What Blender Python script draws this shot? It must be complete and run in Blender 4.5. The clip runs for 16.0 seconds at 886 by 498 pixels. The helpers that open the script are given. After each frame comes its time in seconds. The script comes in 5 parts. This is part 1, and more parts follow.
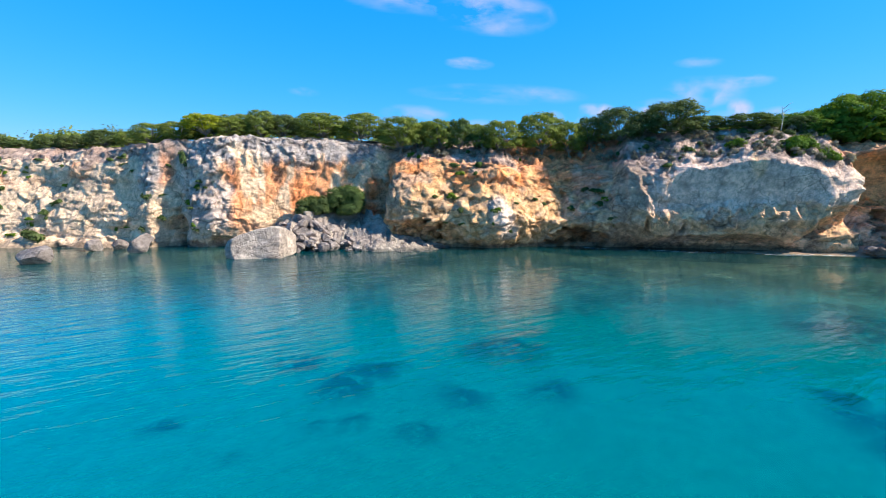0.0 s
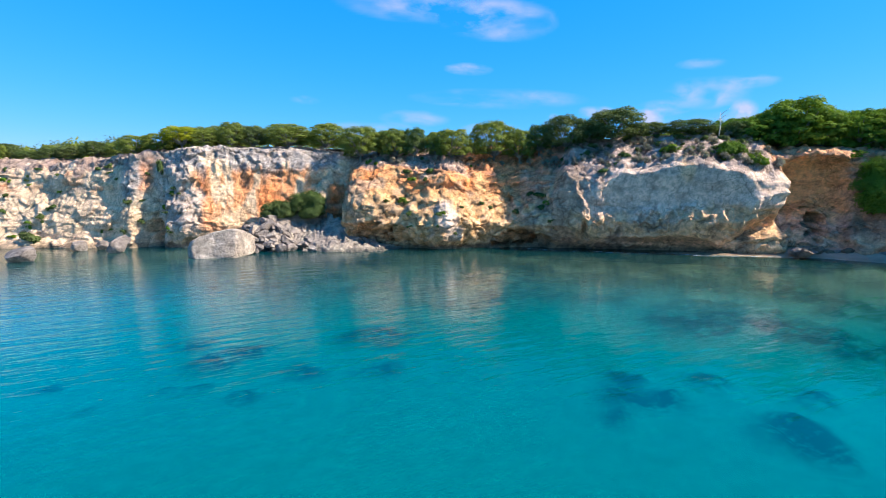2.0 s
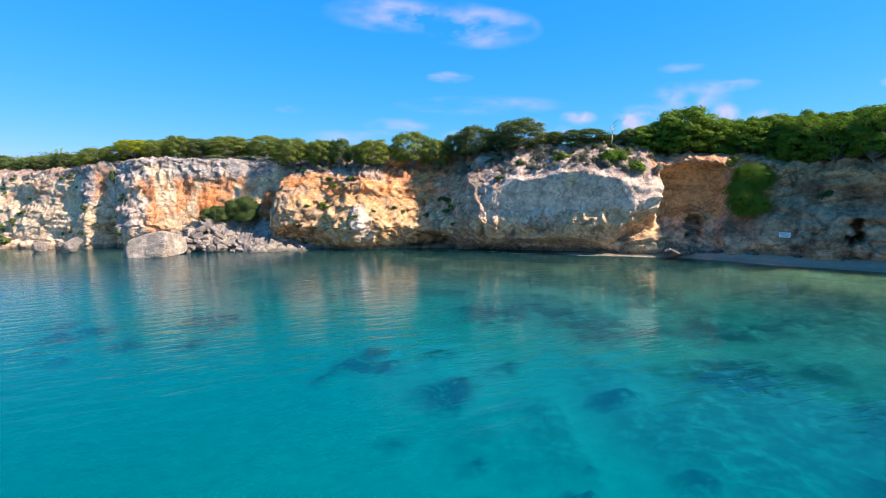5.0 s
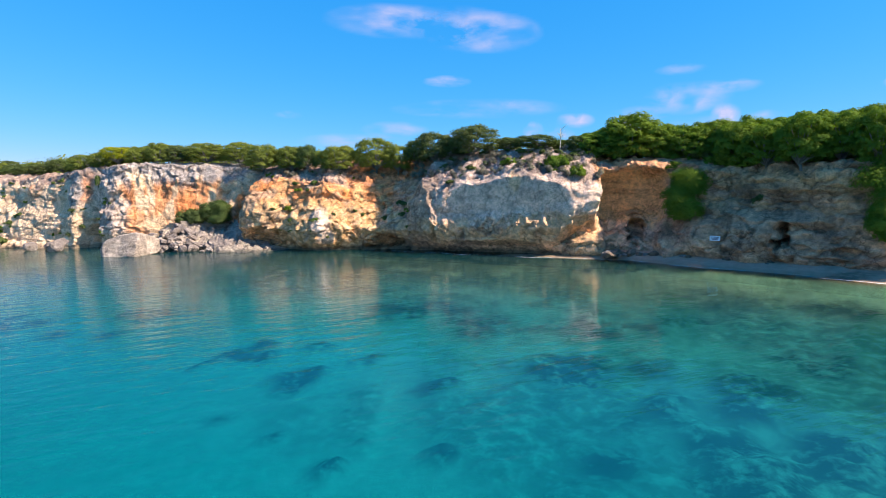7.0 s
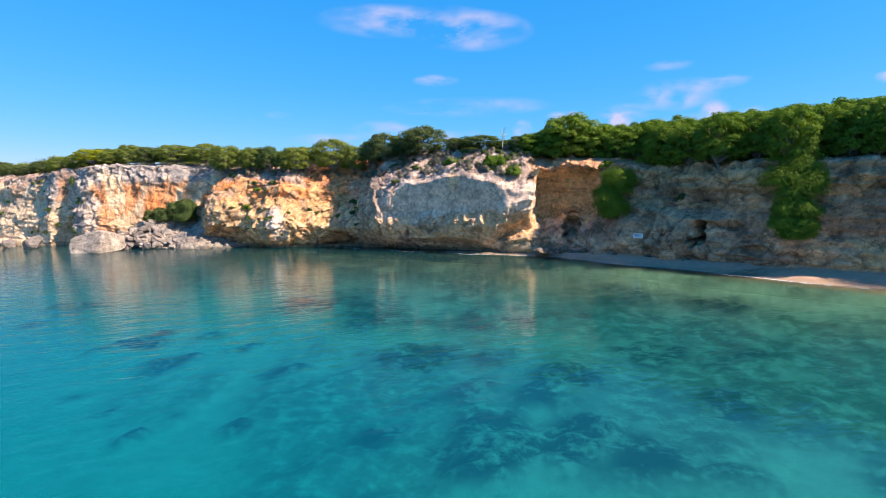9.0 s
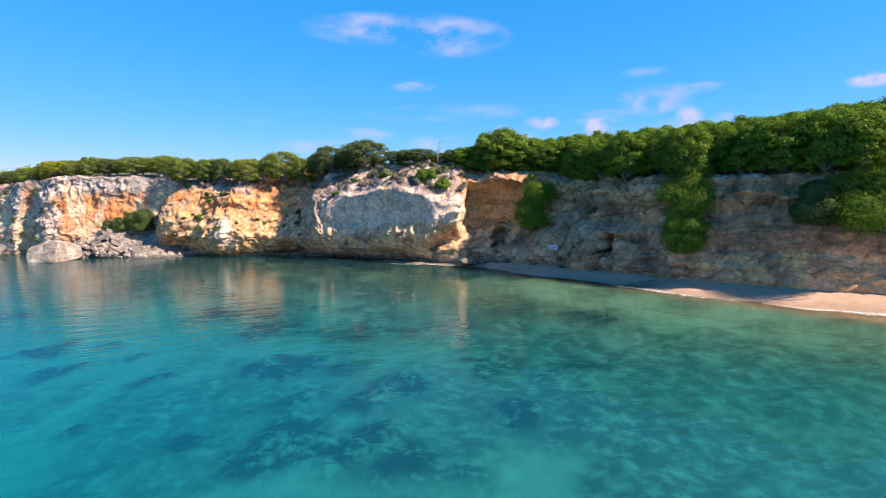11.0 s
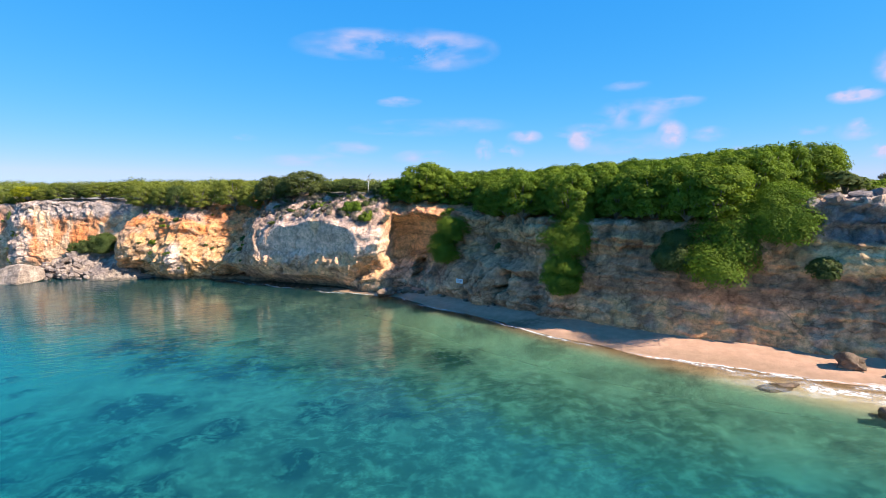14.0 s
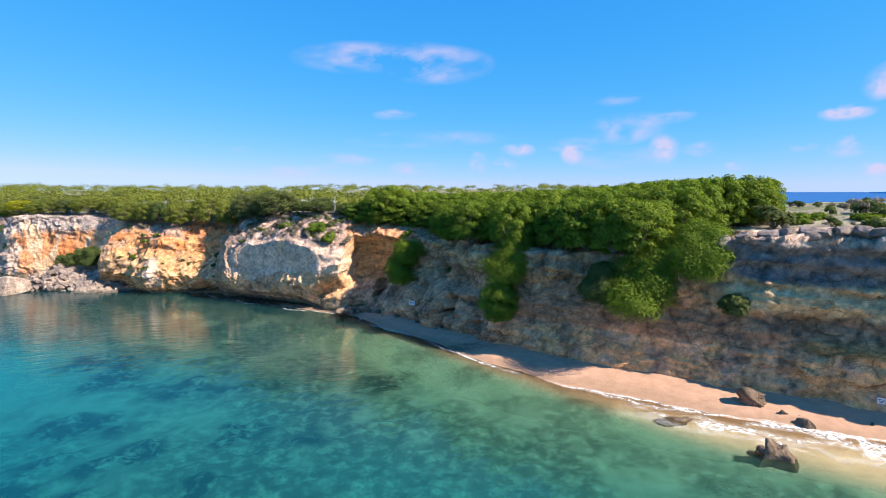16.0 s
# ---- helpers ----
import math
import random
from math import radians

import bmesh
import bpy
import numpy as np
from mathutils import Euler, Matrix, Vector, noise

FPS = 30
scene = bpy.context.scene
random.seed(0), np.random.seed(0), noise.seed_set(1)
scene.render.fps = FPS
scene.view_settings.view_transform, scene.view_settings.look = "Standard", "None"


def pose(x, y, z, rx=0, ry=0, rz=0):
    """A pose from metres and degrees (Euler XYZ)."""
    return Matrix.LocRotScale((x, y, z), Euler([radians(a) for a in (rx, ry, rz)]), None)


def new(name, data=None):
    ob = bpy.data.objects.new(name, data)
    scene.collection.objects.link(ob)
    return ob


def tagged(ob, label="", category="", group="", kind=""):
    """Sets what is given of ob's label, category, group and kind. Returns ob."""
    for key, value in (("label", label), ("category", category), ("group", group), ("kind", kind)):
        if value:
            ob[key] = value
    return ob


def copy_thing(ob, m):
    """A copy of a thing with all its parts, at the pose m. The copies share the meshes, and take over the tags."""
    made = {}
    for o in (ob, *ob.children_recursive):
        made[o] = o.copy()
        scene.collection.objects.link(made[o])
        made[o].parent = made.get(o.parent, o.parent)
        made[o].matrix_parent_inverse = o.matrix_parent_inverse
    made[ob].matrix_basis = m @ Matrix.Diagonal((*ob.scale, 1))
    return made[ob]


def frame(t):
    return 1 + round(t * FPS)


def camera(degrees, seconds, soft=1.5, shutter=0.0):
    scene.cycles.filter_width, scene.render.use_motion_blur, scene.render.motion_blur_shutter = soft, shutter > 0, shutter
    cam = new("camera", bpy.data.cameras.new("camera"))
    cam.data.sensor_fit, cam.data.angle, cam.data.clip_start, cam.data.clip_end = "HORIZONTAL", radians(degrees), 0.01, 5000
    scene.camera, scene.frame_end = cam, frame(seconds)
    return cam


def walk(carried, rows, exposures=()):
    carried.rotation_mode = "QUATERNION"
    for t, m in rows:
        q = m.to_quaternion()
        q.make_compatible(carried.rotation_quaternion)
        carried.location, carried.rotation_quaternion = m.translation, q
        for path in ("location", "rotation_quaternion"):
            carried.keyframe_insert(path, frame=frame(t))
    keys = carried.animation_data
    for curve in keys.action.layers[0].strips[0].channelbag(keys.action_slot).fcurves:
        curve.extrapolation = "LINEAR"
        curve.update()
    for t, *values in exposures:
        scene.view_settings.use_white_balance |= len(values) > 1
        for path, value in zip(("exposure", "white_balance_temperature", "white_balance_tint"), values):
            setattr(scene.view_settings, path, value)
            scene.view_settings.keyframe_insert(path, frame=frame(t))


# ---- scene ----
cam = camera(82.0, 16.0, 0.8)
# seconds, x, y, z, yaw, pitch, roll
ROWS = [
    (0.0, 0.000, 0.000, 6.887, -8.036, -7.484, -0.169),
    (0.5, 2.087, -1.223, 6.953, -7.315, -7.466, -0.067),
    (1.0, 4.103, -2.412, 7.053, -6.474, -7.378, 0.005),
    (1.5, 6.117, -3.584, 7.172, -5.568, -7.310, 0.072),
    (2.0, 8.208, -4.692, 7.272, -4.804, -7.284, 0.162),
    (2.5, 10.362, -5.732, 7.349, -4.213, -7.271, 0.211),
    (3.0, 12.536, -6.756, 7.403, -3.707, -7.232, 0.252),
    (3.5, 14.726, -7.797, 7.438, -3.256, -7.150, 0.330),
    (4.0, 16.924, -8.819, 7.464, -2.871, -7.042, 0.399),
    (6.5, 27.871, -12.828, 7.755, 0.140, -6.823, 0.549),
    (7.0, 29.938, -13.403, 7.849, 0.865, -6.787, 0.558),
    (7.5, 32.072, -13.951, 7.903, 1.545, -6.828, 0.610),
    (8.0, 34.271, -14.446, 7.956, 2.109, -6.892, 0.654),
    (8.5, 36.527, -14.929, 7.991, 2.537, -7.003, 0.688),
    (9.0, 38.854, -15.394, 8.041, 2.737, -7.116, 0.766),
    (11.5, 49.979, -17.708, 9.996, 3.645, -7.086, 0.877),
    (12.0, 52.111, -17.935, 10.646, 4.040, -7.130, 0.881),
    (12.5, 54.184, -18.162, 11.296, 4.521, -7.151, 0.936),
    (13.0, 56.224, -18.407, 11.979, 5.134, -7.108, 0.858),
    (13.5, 58.358, -18.620, 12.642, 5.433, -7.059, 0.792),
    (14.0, 60.415, -18.847, 13.275, 5.751, -6.995, 0.743),
    (14.5, 62.357, -19.069, 13.893, 6.182, -6.887, 0.673),
    (15.0, 64.185, -19.337, 14.491, 6.663, -6.771, 0.536),
    (15.5, 65.970, -19.566, 15.037, 6.903, -6.647, 0.422),
    (16.0, 67.615, -19.794, 15.603, 7.352, -6.469, 0.162),
]
walk(cam, [(t, pose(x, y, z, 90 + pitch, roll, yaw)) for t, x, y, z, yaw, pitch, roll in ROWS],
     exposures=[(0.0, 1.08, 6000, 3), (4.0, 1.07, 6250, 6), (6.5, 1.05, 6550, 9), (9.0, 1.06, 6650, 10), (12.0, 1.06, 6700, 12), (16.0, 1.02, 6700, 12)])

from mathutils.bvhtree import BVHTree

# ---- light ----
SUN_AZ, SUN_EL = 105.5, 41.0          # degrees from +y towards +x, and above the horizon
world = bpy.data.worlds.new("sky")
scene.world = world
world.use_nodes = True
wn = world.node_tree
wn.nodes.clear()
sky = wn.nodes.new("ShaderNodeTexSky")
sky.sky_type = "NISHITA"
sky.sun_disc = False
sky.sun_elevation, sky.sun_rotation = radians(SUN_EL), radians(SUN_AZ)
sky.altitude = 4000
sky.air_density, sky.dust_density, sky.ozone_density = 1.3, 0.5, 1.2
# a polarised, saturated look: each channel of the sky gets its own slope
split, join = wn.nodes.new("ShaderNodeSeparateColor"), wn.nodes.new("ShaderNodeCombineColor")
wn.links.new(sky.outputs[0], split.inputs[0])
for k, (gain, slope) in enumerate(((0.34, 1.5), (0.375, 0.50), (0.55, 0.16))):
    scale, power, again = (wn.nodes.new("ShaderNodeMath") for _ in range(3))
    scale.operation, power.operation, again.operation = "MULTIPLY", "POWER", "MULTIPLY"
    scale.inputs[1].default_value, power.inputs[1].default_value, again.inputs[1].default_value = 0.11, slope, gain
    wn.links.new(split.outputs[k], scale.inputs[0])
    wn.links.new(scale.outputs[0], power.inputs[0])
    wn.links.new(power.outputs[0], again.inputs[0])
    wn.links.new(again.outputs[0], join.inputs[k])
    if k == 0:
        red = again
    elif k == 1:
        # red stays under half of the green down to the horizon
        half, low = wn.nodes.new("ShaderNodeMath"), wn.nodes.new("ShaderNodeMath")
        half.operation, low.operation = "MULTIPLY", "MINIMUM"
        half.inputs[1].default_value = 0.74
        wn.links.new(again.outputs[0], half.inputs[0])
        wn.links.new(red.outputs[0], low.inputs[0])
        wn.links.new(half.outputs[0], low.inputs[1])
        wn.links.new(low.outputs[0], join.inputs[0])
bg = wn.nodes.new("ShaderNodeBackground")
out = wn.nodes.new("ShaderNodeOutputWorld")
wn.links.new(join.outputs[0], bg.inputs[0])
wn.links.new(bg.outputs[0], out.inputs[0])

sun = new("sun", bpy.data.lights.new("sun", "SUN"))
sun.data.energy, sun.data.angle, sun.data.color = 4.8, radians(0.5), (1.0, 0.92, 0.79)
sd = Vector((math.sin(radians(SUN_AZ)) * math.cos(radians(SUN_EL)), math.cos(radians(SUN_AZ)) * math.cos(radians(SUN_EL)), math.sin(radians(SUN_EL))))
sun.matrix_world = Matrix.Translation((60, 0, 60)) @ sd.to_track_quat("Z", "Y").to_matrix().to_4x4()


# ---- tools ----
def vnoise(p, seed=0):
    """Smooth value noise in -1..1 at the points p (N, 3)."""
    i = np.floor(p).astype(np.int64)
    f = p - i
    f = f * f * f * (f * (f * 6 - 15) + 10)
    r = np.zeros(len(p))
    for dx in (0, 1):
        for dy in (0, 1):
            for dz in (0, 1):
                h = (i[:, 0] + dx) * 374761393 + (i[:, 1] + dy) * 668265263 + (i[:, 2] + dz) * 1274126177 + seed * 974711
                h &= 0xFFFFFFFF
                h = ((h ^ (h >> 13)) * 1103515245) & 0xFFFFFFFF
                h = ((h ^ (h >> 15)) * 2246822519) & 0xFFFFFFFF
                v = (h & 0xFFFF) / 32767.5 - 1
                w = (f[:, 0] if dx else 1 - f[:, 0]) * (f[:, 1] if dy else 1 - f[:, 1]) * (f[:, 2] if dz else 1 - f[:, 2])
                r += v * w
    return r


def fbm(p, size, octaves=4, seed=0, gain=0.5):
    """Several octaves of noise, the largest with lumps of that size in metres."""
    r, a = np.zeros(len(p)), 1.0
    q = np.asarray(p, float) / np.asarray(size, float)
    for k in range(octaves):
        r += a * vnoise(q + 17.3 * k, seed + k)
        q, a = q * 2.03, a * gain
    return r


def cells(p, size, seed=0):
    """Cell noise: distance to the nearest and second nearest feature point, and a random value of the cell."""
    q = np.asarray(p, float) / np.asarray(size, float)
    i = np.floor(q).astype(np.int64)
    d1, d2, val = np.full(len(q), 9.0), np.full(len(q), 9.0), np.zeros(len(q))
    for dx in (-1, 0, 1):
        for dy in (-1, 0, 1):
            for dz in (-1, 0, 1):
                c = i + np.array((dx, dy, dz))
                h = (c[:, 0] * 374761393 + c[:, 1] * 668265263 + c[:, 2] * 1274126177 + seed * 974711) & 0xFFFFFFFF
                h = ((h ^ (h >> 13)) * 1103515245) & 0xFFFFFFFF
                h = ((h ^ (h >> 15)) * 2246822519) & 0xFFFFFFFF
                o = np.stack([(h & 1023) / 1023, ((h >> 10) & 1023) / 1023, ((h >> 20) & 1023) / 1023], 1)
                d = np.linalg.norm(c + o - q, axis=1)
                near = d < d1
                d2 = np.where(near, d1, np.minimum(d2, d))
                val = np.where(near, ((h >> 5) & 1023) / 1023, val)
                d1 = np.where(near, d, d1)
    return d1, d2, val


def facets(p, size, seed=0, tilt=0.5):
    """Broken faces: each cell of rock stands proud by its own amount and tips its own way, about -1..1."""
    q = np.asarray(p, float) / np.asarray(size, float)
    i = np.floor(q).astype(np.int64)
    best, r = np.full(len(q), 9.0), np.zeros(len(q))
    for dx in (-1, 0, 1):
        for dy in (-1, 0, 1):
            for dz in (-1, 0, 1):
                c = i + np.array((dx, dy, dz))
                h = (c[:, 0] * 374761393 + c[:, 1] * 668265263 + c[:, 2] * 1274126177 + seed * 974711) & 0xFFFFFFFF
                h = ((h ^ (h >> 13)) * 1103515245) & 0xFFFFFFFF
                h = ((h ^ (h >> 15)) * 2246822519) & 0xFFFFFFFF
                v = q - c - np.stack([(h & 1023) / 1023, ((h >> 10) & 1023) / 1023, ((h >> 20) & 1023) / 1023], 1)
                d = np.linalg.norm(v, axis=1)
                turn = ((h >> 7) & 255) / 255 * 6.2832
                up = ((h >> 3) & 1023) / 511.5 - 1
                mine = up + 2 * tilt * (v[:, 0] * np.cos(turn) + v[:, 2] * np.sin(turn))
                r = np.where(d < best, mine, r)
                best = np.minimum(best, d)
    return r


def step(a, b, x):
    t = np.clip((x - a) / (b - a), 0, 1)
    return t * t * (3 - 2 * t)


def mesh_of(name, verts, faces, smooth=True):
    me = bpy.data.meshes.new(name)
    me.from_pydata([tuple(v) for v in verts], [], [tuple(f) for f in faces])
    if smooth:
        me.polygons.foreach_set("use_smooth", [True] * len(me.polygons))
    me.update()
    return me


def grid_mesh(name, V, keep=None, smooth=True):
    """A sheet from an (n, m, 3) array of points, quads for the cells named in keep."""
    n, m, _ = V.shape
    idx = np.arange(n * m).reshape(n, m)
    q = np.stack([idx[:-1, :-1], idx[1:, :-1], idx[1:, 1:], idx[:-1, 1:]], -1).reshape(-1, 4)
    if keep is not None:
        q = q[keep.reshape(-1)]
    me = bpy.data.meshes.new(name)
    me.vertices.add(n * m)
    me.vertices.foreach_set("co", V.reshape(-1))
    me.loops.add(len(q) * 4)
    me.loops.foreach_set("vertex_index", q.reshape(-1).astype(np.int32))
    me.polygons.add(len(q))
    me.polygons.foreach_set("loop_start", np.arange(len(q), dtype=np.int32) * 4)
    me.polygons.foreach_set("loop_total", np.full(len(q), 4, np.int32))
    me.polygons.foreach_set("use_smooth", np.full(len(q), smooth))
    me.update(calc_edges=True)
    me.validate()
    return me


def paint(me, name, rgb):
    a = me.color_attributes.new(name, "FLOAT_COLOR", "POINT")
    a.data.foreach_set("color", np.concatenate([rgb, np.ones((len(rgb), 1))], 1).astype(np.float32).reshape(-1))


def value(me, name, v):
    me.attributes.new(name, "FLOAT", "POINT").data.foreach_set("value", np.asarray(v, np.float32))


def thing(name, me=None, label="", category="", group="", kind="", at=None):
    ob = new(name, me)
    if at is not None:
        ob.matrix_world = at
    return tagged(ob, label, category, group, kind)


def part(name, me, material, parent, label=""):
    ob = new(name, me)
    if material and not me.materials:
        me.materials.append(material)
    ob.parent = parent
    return tagged(ob, label)


# ---- materials ----
class Nodes:
    """A short way to write node trees."""

    def __init__(self, name):
        self.mat = bpy.data.materials.new(name)
        self.mat.use_nodes = True
        self.t = self.mat.node_tree
        self.t.nodes.clear()

    def add(self, kind, **settings):
        n = self.t.nodes.new("ShaderNode" + kind)
        for k, v in settings.items():
            setattr(n, k, v)
        return n

    def put(self, socket, v):
        if isinstance(v, bpy.types.NodeSocket):
            self.t.links.new(v, socket)
        else:
            socket.default_value = v

    def attr(self, name, color=False):
        return self.add("Attribute", attribute_name=name).outputs["Color" if color else "Fac"]

    def pos(self):
        return self.add("NewGeometry").outputs["Position"]

    def tex(self, scale, detail=4.0, rough=0.55, vec=None, stretch=None):
        n = self.add("TexNoise")
        v = vec or self.pos()
        if stretch:
            m = self.add("Mapping")
            self.put(m.inputs["Vector"], v)
            m.inputs["Scale"].default_value = stretch
            v = m.outputs[0]
        self.put(n.inputs["Vector"], v)
        n.inputs["Scale"].default_value, n.inputs["Detail"].default_value, n.inputs["Roughness"].default_value = scale, detail, rough
        return n.outputs["Fac"]

    def vor(self, scale, feature="F1", vec=None):
        n = self.add("TexVoronoi", feature=feature)
        self.put(n.inputs["Vector"], vec or self.pos())
        n.inputs["Scale"].default_value = scale
        return n.outputs["Distance"]

    def math(self, op, a, b=0.0):
        n = self.add("Math", operation=op)
        self.put(n.inputs[0], a)
        self.put(n.inputs[1], b)
        return n.outputs[0]

    def span(self, v, a, b, c=0.0, d=1.0):
        n = self.add("MapRange")
        for s, x in zip(n.inputs, (v, a, b, c, d)):
            self.put(s, x)
        return n.outputs[0]

    def mix(self, f, a, b, blend="MIX"):
        n = self.add("Mix", data_type="RGBA", blend_type=blend)
        self.put(n.inputs[0], f)
        for s, v in ((n.inputs[6], a), (n.inputs[7], b)):
            self.put(s, (*v, 1) if isinstance(v, tuple) and len(v) == 3 else v)
        return n.outputs[2]

    def bump(self, h, strength, distance, normal=None):
        n = self.add("Bump")
        n.inputs["Strength"].default_value, n.inputs["Distance"].default_value = strength, distance
        self.put(n.inputs["Height"], h)
        if normal:
            self.put(n.inputs["Normal"], normal)
        return n.outputs[0]

    def principled(self, color, rough=0.9, normal=None, spec=0.3):
        n = self.add("BsdfPrincipled")
        self.put(n.inputs["Base Color"], (*color, 1) if isinstance(color, tuple) else color)
        self.put(n.inputs["Roughness"], rough)
        n.inputs["Specular IOR Level"].default_value = spec
        if normal:
            self.put(n.inputs["Normal"], normal)
        return n.outputs[0]

    def done(self, shader):
        o = self.add("OutputMaterial")
        self.t.links.new(shader, o.inputs["Surface"])
        return self.mat


def rock_material(name, tinted=True, base=(0.3, 0.27, 0.23)):
    """Weathered limestone: broad mottling, fine grain, and two nets of dark joints between broken blocks."""
    n = Nodes(name)
    col = n.attr("tint", True) if tinted else n.mix(n.span(n.tex(0.9, 4), 0.3, 0.7), tuple(c * 0.72 for c in base), tuple(c * 1.25 for c in base))
    p = n.pos()
    bend = n.add("TexNoise")
    n.put(bend.inputs["Vector"], p)
    bend.inputs["Scale"].default_value, bend.inputs["Detail"].default_value = 0.9, 5.0
    q = n.mix(1.0, p, n.mix(1.0, bend.outputs["Color"], (1.6, 1.6, 1.6), "MULTIPLY"), "ADD")
    m = n.add("Mapping")
    n.put(m.inputs["Vector"], q)
    m.inputs["Scale"].default_value = (1.0, 1.0, 1.35)
    nets = []
    for scale, wide in ((0.42, 0.035), (1.25, 0.05)):
        v = n.add("TexVoronoi", feature="DISTANCE_TO_EDGE")
        n.put(v.inputs["Vector"], m.outputs[0])
        v.inputs["Scale"].default_value = scale
        nets.append(n.span(v.outputs["Distance"], 0.0, wide))
    broad, fine, grain = n.tex(0.55, 6, 0.62), n.tex(2.2, 9, 0.68), n.tex(9.0, 6, 0.7)
    col = n.mix(1.0, col, n.mix(n.span(broad, 0.32, 0.68), (0.72, 0.71, 0.72), (1.16, 1.15, 1.13)), "MULTIPLY")
    col = n.mix(1.0, col, n.mix(n.span(fine, 0.32, 0.66), (0.70, 0.69, 0.685), (1.16, 1.16, 1.155)), "MULTIPLY")
    col = n.mix(1.0, col, n.mix(n.span(grain, 0.32, 0.66), (0.86, 0.855, 0.855), (1.10, 1.10, 1.10)), "MULTIPLY")
    gate = n.span(n.tex(0.35, 3), 0.40, 0.60)
    for net, dark in zip(nets, (0.56, 0.70)):
        f = n.math("MULTIPLY", n.math("SUBTRACT", 1.0, net), gate)
        col = n.mix(f, col, n.mix(1.0, col, (dark, dark * 0.96, dark * 0.92), "MULTIPLY"))
    h = n.math("ADD", n.math("MULTIPLY", fine, 0.8), n.math("MULTIPLY", grain, 0.30))
    h = n.math("ADD", h, n.math("MULTIPLY", nets[0], 0.16))
    h = n.math("ADD", h, n.math("MULTIPLY", nets[1], 0.10))
    return n.done(n.principled(col, 0.92, n.bump(h, 1.0, 0.27), 0.2))


def leaf_material(name, dark, light, warm):
    n = Nodes(name)
    rnd = n.add("NewGeometry").outputs["Random Per Island"]
    obj = n.add("ObjectInfo").outputs["Random"]
    col = n.mix(n.math("ADD", n.math("MULTIPLY", rnd, 0.35), n.span(n.tex(0.8, 3), 0.35, 0.65, 0.1, 0.65)), dark, light)
    col = n.mix(n.math("MULTIPLY", obj, 0.6), col, n.mix(0.5, col, warm))
    d = n.add("BsdfDiffuse")
    tr = n.add("BsdfTranslucent")
    gl = n.add("BsdfGlossy")
    n.put(d.inputs[0], col)
    n.put(tr.inputs[0], n.mix(1.0, col, (1.2, 1.3, 0.55), "MULTIPLY"))
    gl.inputs["Roughness"].default_value = 0.45
    m1, m2 = n.add("MixShader"), n.add("MixShader")
    m1.inputs[0].default_value, m2.inputs[0].default_value = 0.30, 0.006
    n.t.links.new(d.outputs[0], m1.inputs[1])
    n.t.links.new(tr.outputs[0], m1.inputs[2])
    n.t.links.new(m1.outputs[0], m2.inputs[1])
    n.t.links.new(gl.outputs[0], m2.inputs[2])
    return n.done(m2.outputs[0])


def sand_material():
    n = Nodes("sand")
    weed = n.math("MULTIPLY", n.attr("weed"), n.span(n.math("ADD", n.math("MULTIPLY", n.tex(0.55, 4, 0.6), 0.5), n.math("MULTIPLY", n.tex(1.9, 5, 0.68), 0.5)), 0.37, 0.51))
    reef = n.math("MULTIPLY", n.attr("reef"), n.span(n.math("SUBTRACT", n.tex(1.3, 9, 0.72), n.math("MULTIPLY", n.vor(1.1), 0.16)), 0.27, 0.47))
    crust = n.mix(n.span(n.tex(2.6, 6, 0.7), 0.36, 0.64), (0.035, 0.035, 0.03), (0.19, 0.15, 0.085))
    crust = n.mix(weed, crust, n.mix(n.tex(1.5, 5, 0.65), (0.012, 0.016, 0.018), (0.09, 0.085, 0.065)))
    col = n.mix(n.math("MAXIMUM", reef, weed), n.attr("tint", True), crust)
    col = n.mix(1.0, col, n.mix(n.span(n.tex(1.4, 6, 0.6), 0.3, 0.7), (0.86, 0.85, 0.83), (1.1, 1.1, 1.1)), "MULTIPLY")
    h = n.math("ADD", n.tex(3.0, 6, 0.7), n.math("MULTIPLY", n.tex(25.0, 3), 0.15))
    return n.done(n.principled(col, 0.95, n.bump(h, 0.5, 0.12), 0.15))


def water_material():
    n = Nodes("sea_water")
    p = n.pos()
    turn = n.add("Mapping")
    n.put(turn.inputs["Vector"], p)
    turn.inputs["Rotation"].default_value = (0, 0, radians(-24))
    a = n.tex(0.55, 2, 0.5, turn.outputs[0], (0.7, 2.0, 1.0))
    b = n.tex(1.9, 3, 0.6, turn.outputs[0], (0.8, 1.9, 1.0))
    h = n.math("ADD", n.math("MULTIPLY", a, 1.0), n.math("MULTIPLY", b, 0.30))
    h = n.math("MULTIPLY", h, n.attr("ripple"))
    nor = n.bump(h, 0.6, 0.17)
    body = n.add("BsdfDiffuse")
    n.put(body.inputs[0], n.attr("tint", True))
    clear = n.add("BsdfTransparent")
    n.put(clear.inputs[0], n.attr("clear", True))
    mixb = n.add("MixShader")
    n.put(mixb.inputs[0], n.attr("murk"))
    n.t.links.new(clear.outputs[0], mixb.inputs[1])
    n.t.links.new(body.outputs[0], mixb.inputs[2])
    gl = n.add("BsdfGlossy")
    gl.inputs["Roughness"].default_value = 0.06
    n.put(gl.inputs["Normal"], nor)
    fr = n.add("Fresnel")
    fr.inputs["IOR"].default_value = 1.33
    n.put(fr.inputs["Normal"], nor)
    m = n.add("MixShader")
    n.put(m.inputs[0], n.math("MULTIPLY", fr.outputs[0], n.attr("mirror")))
    n.t.links.new(mixb.outputs[0], m.inputs[1])
    n.t.links.new(gl.outputs[0], m.inputs[2])
    return n.done(m.outputs[0])


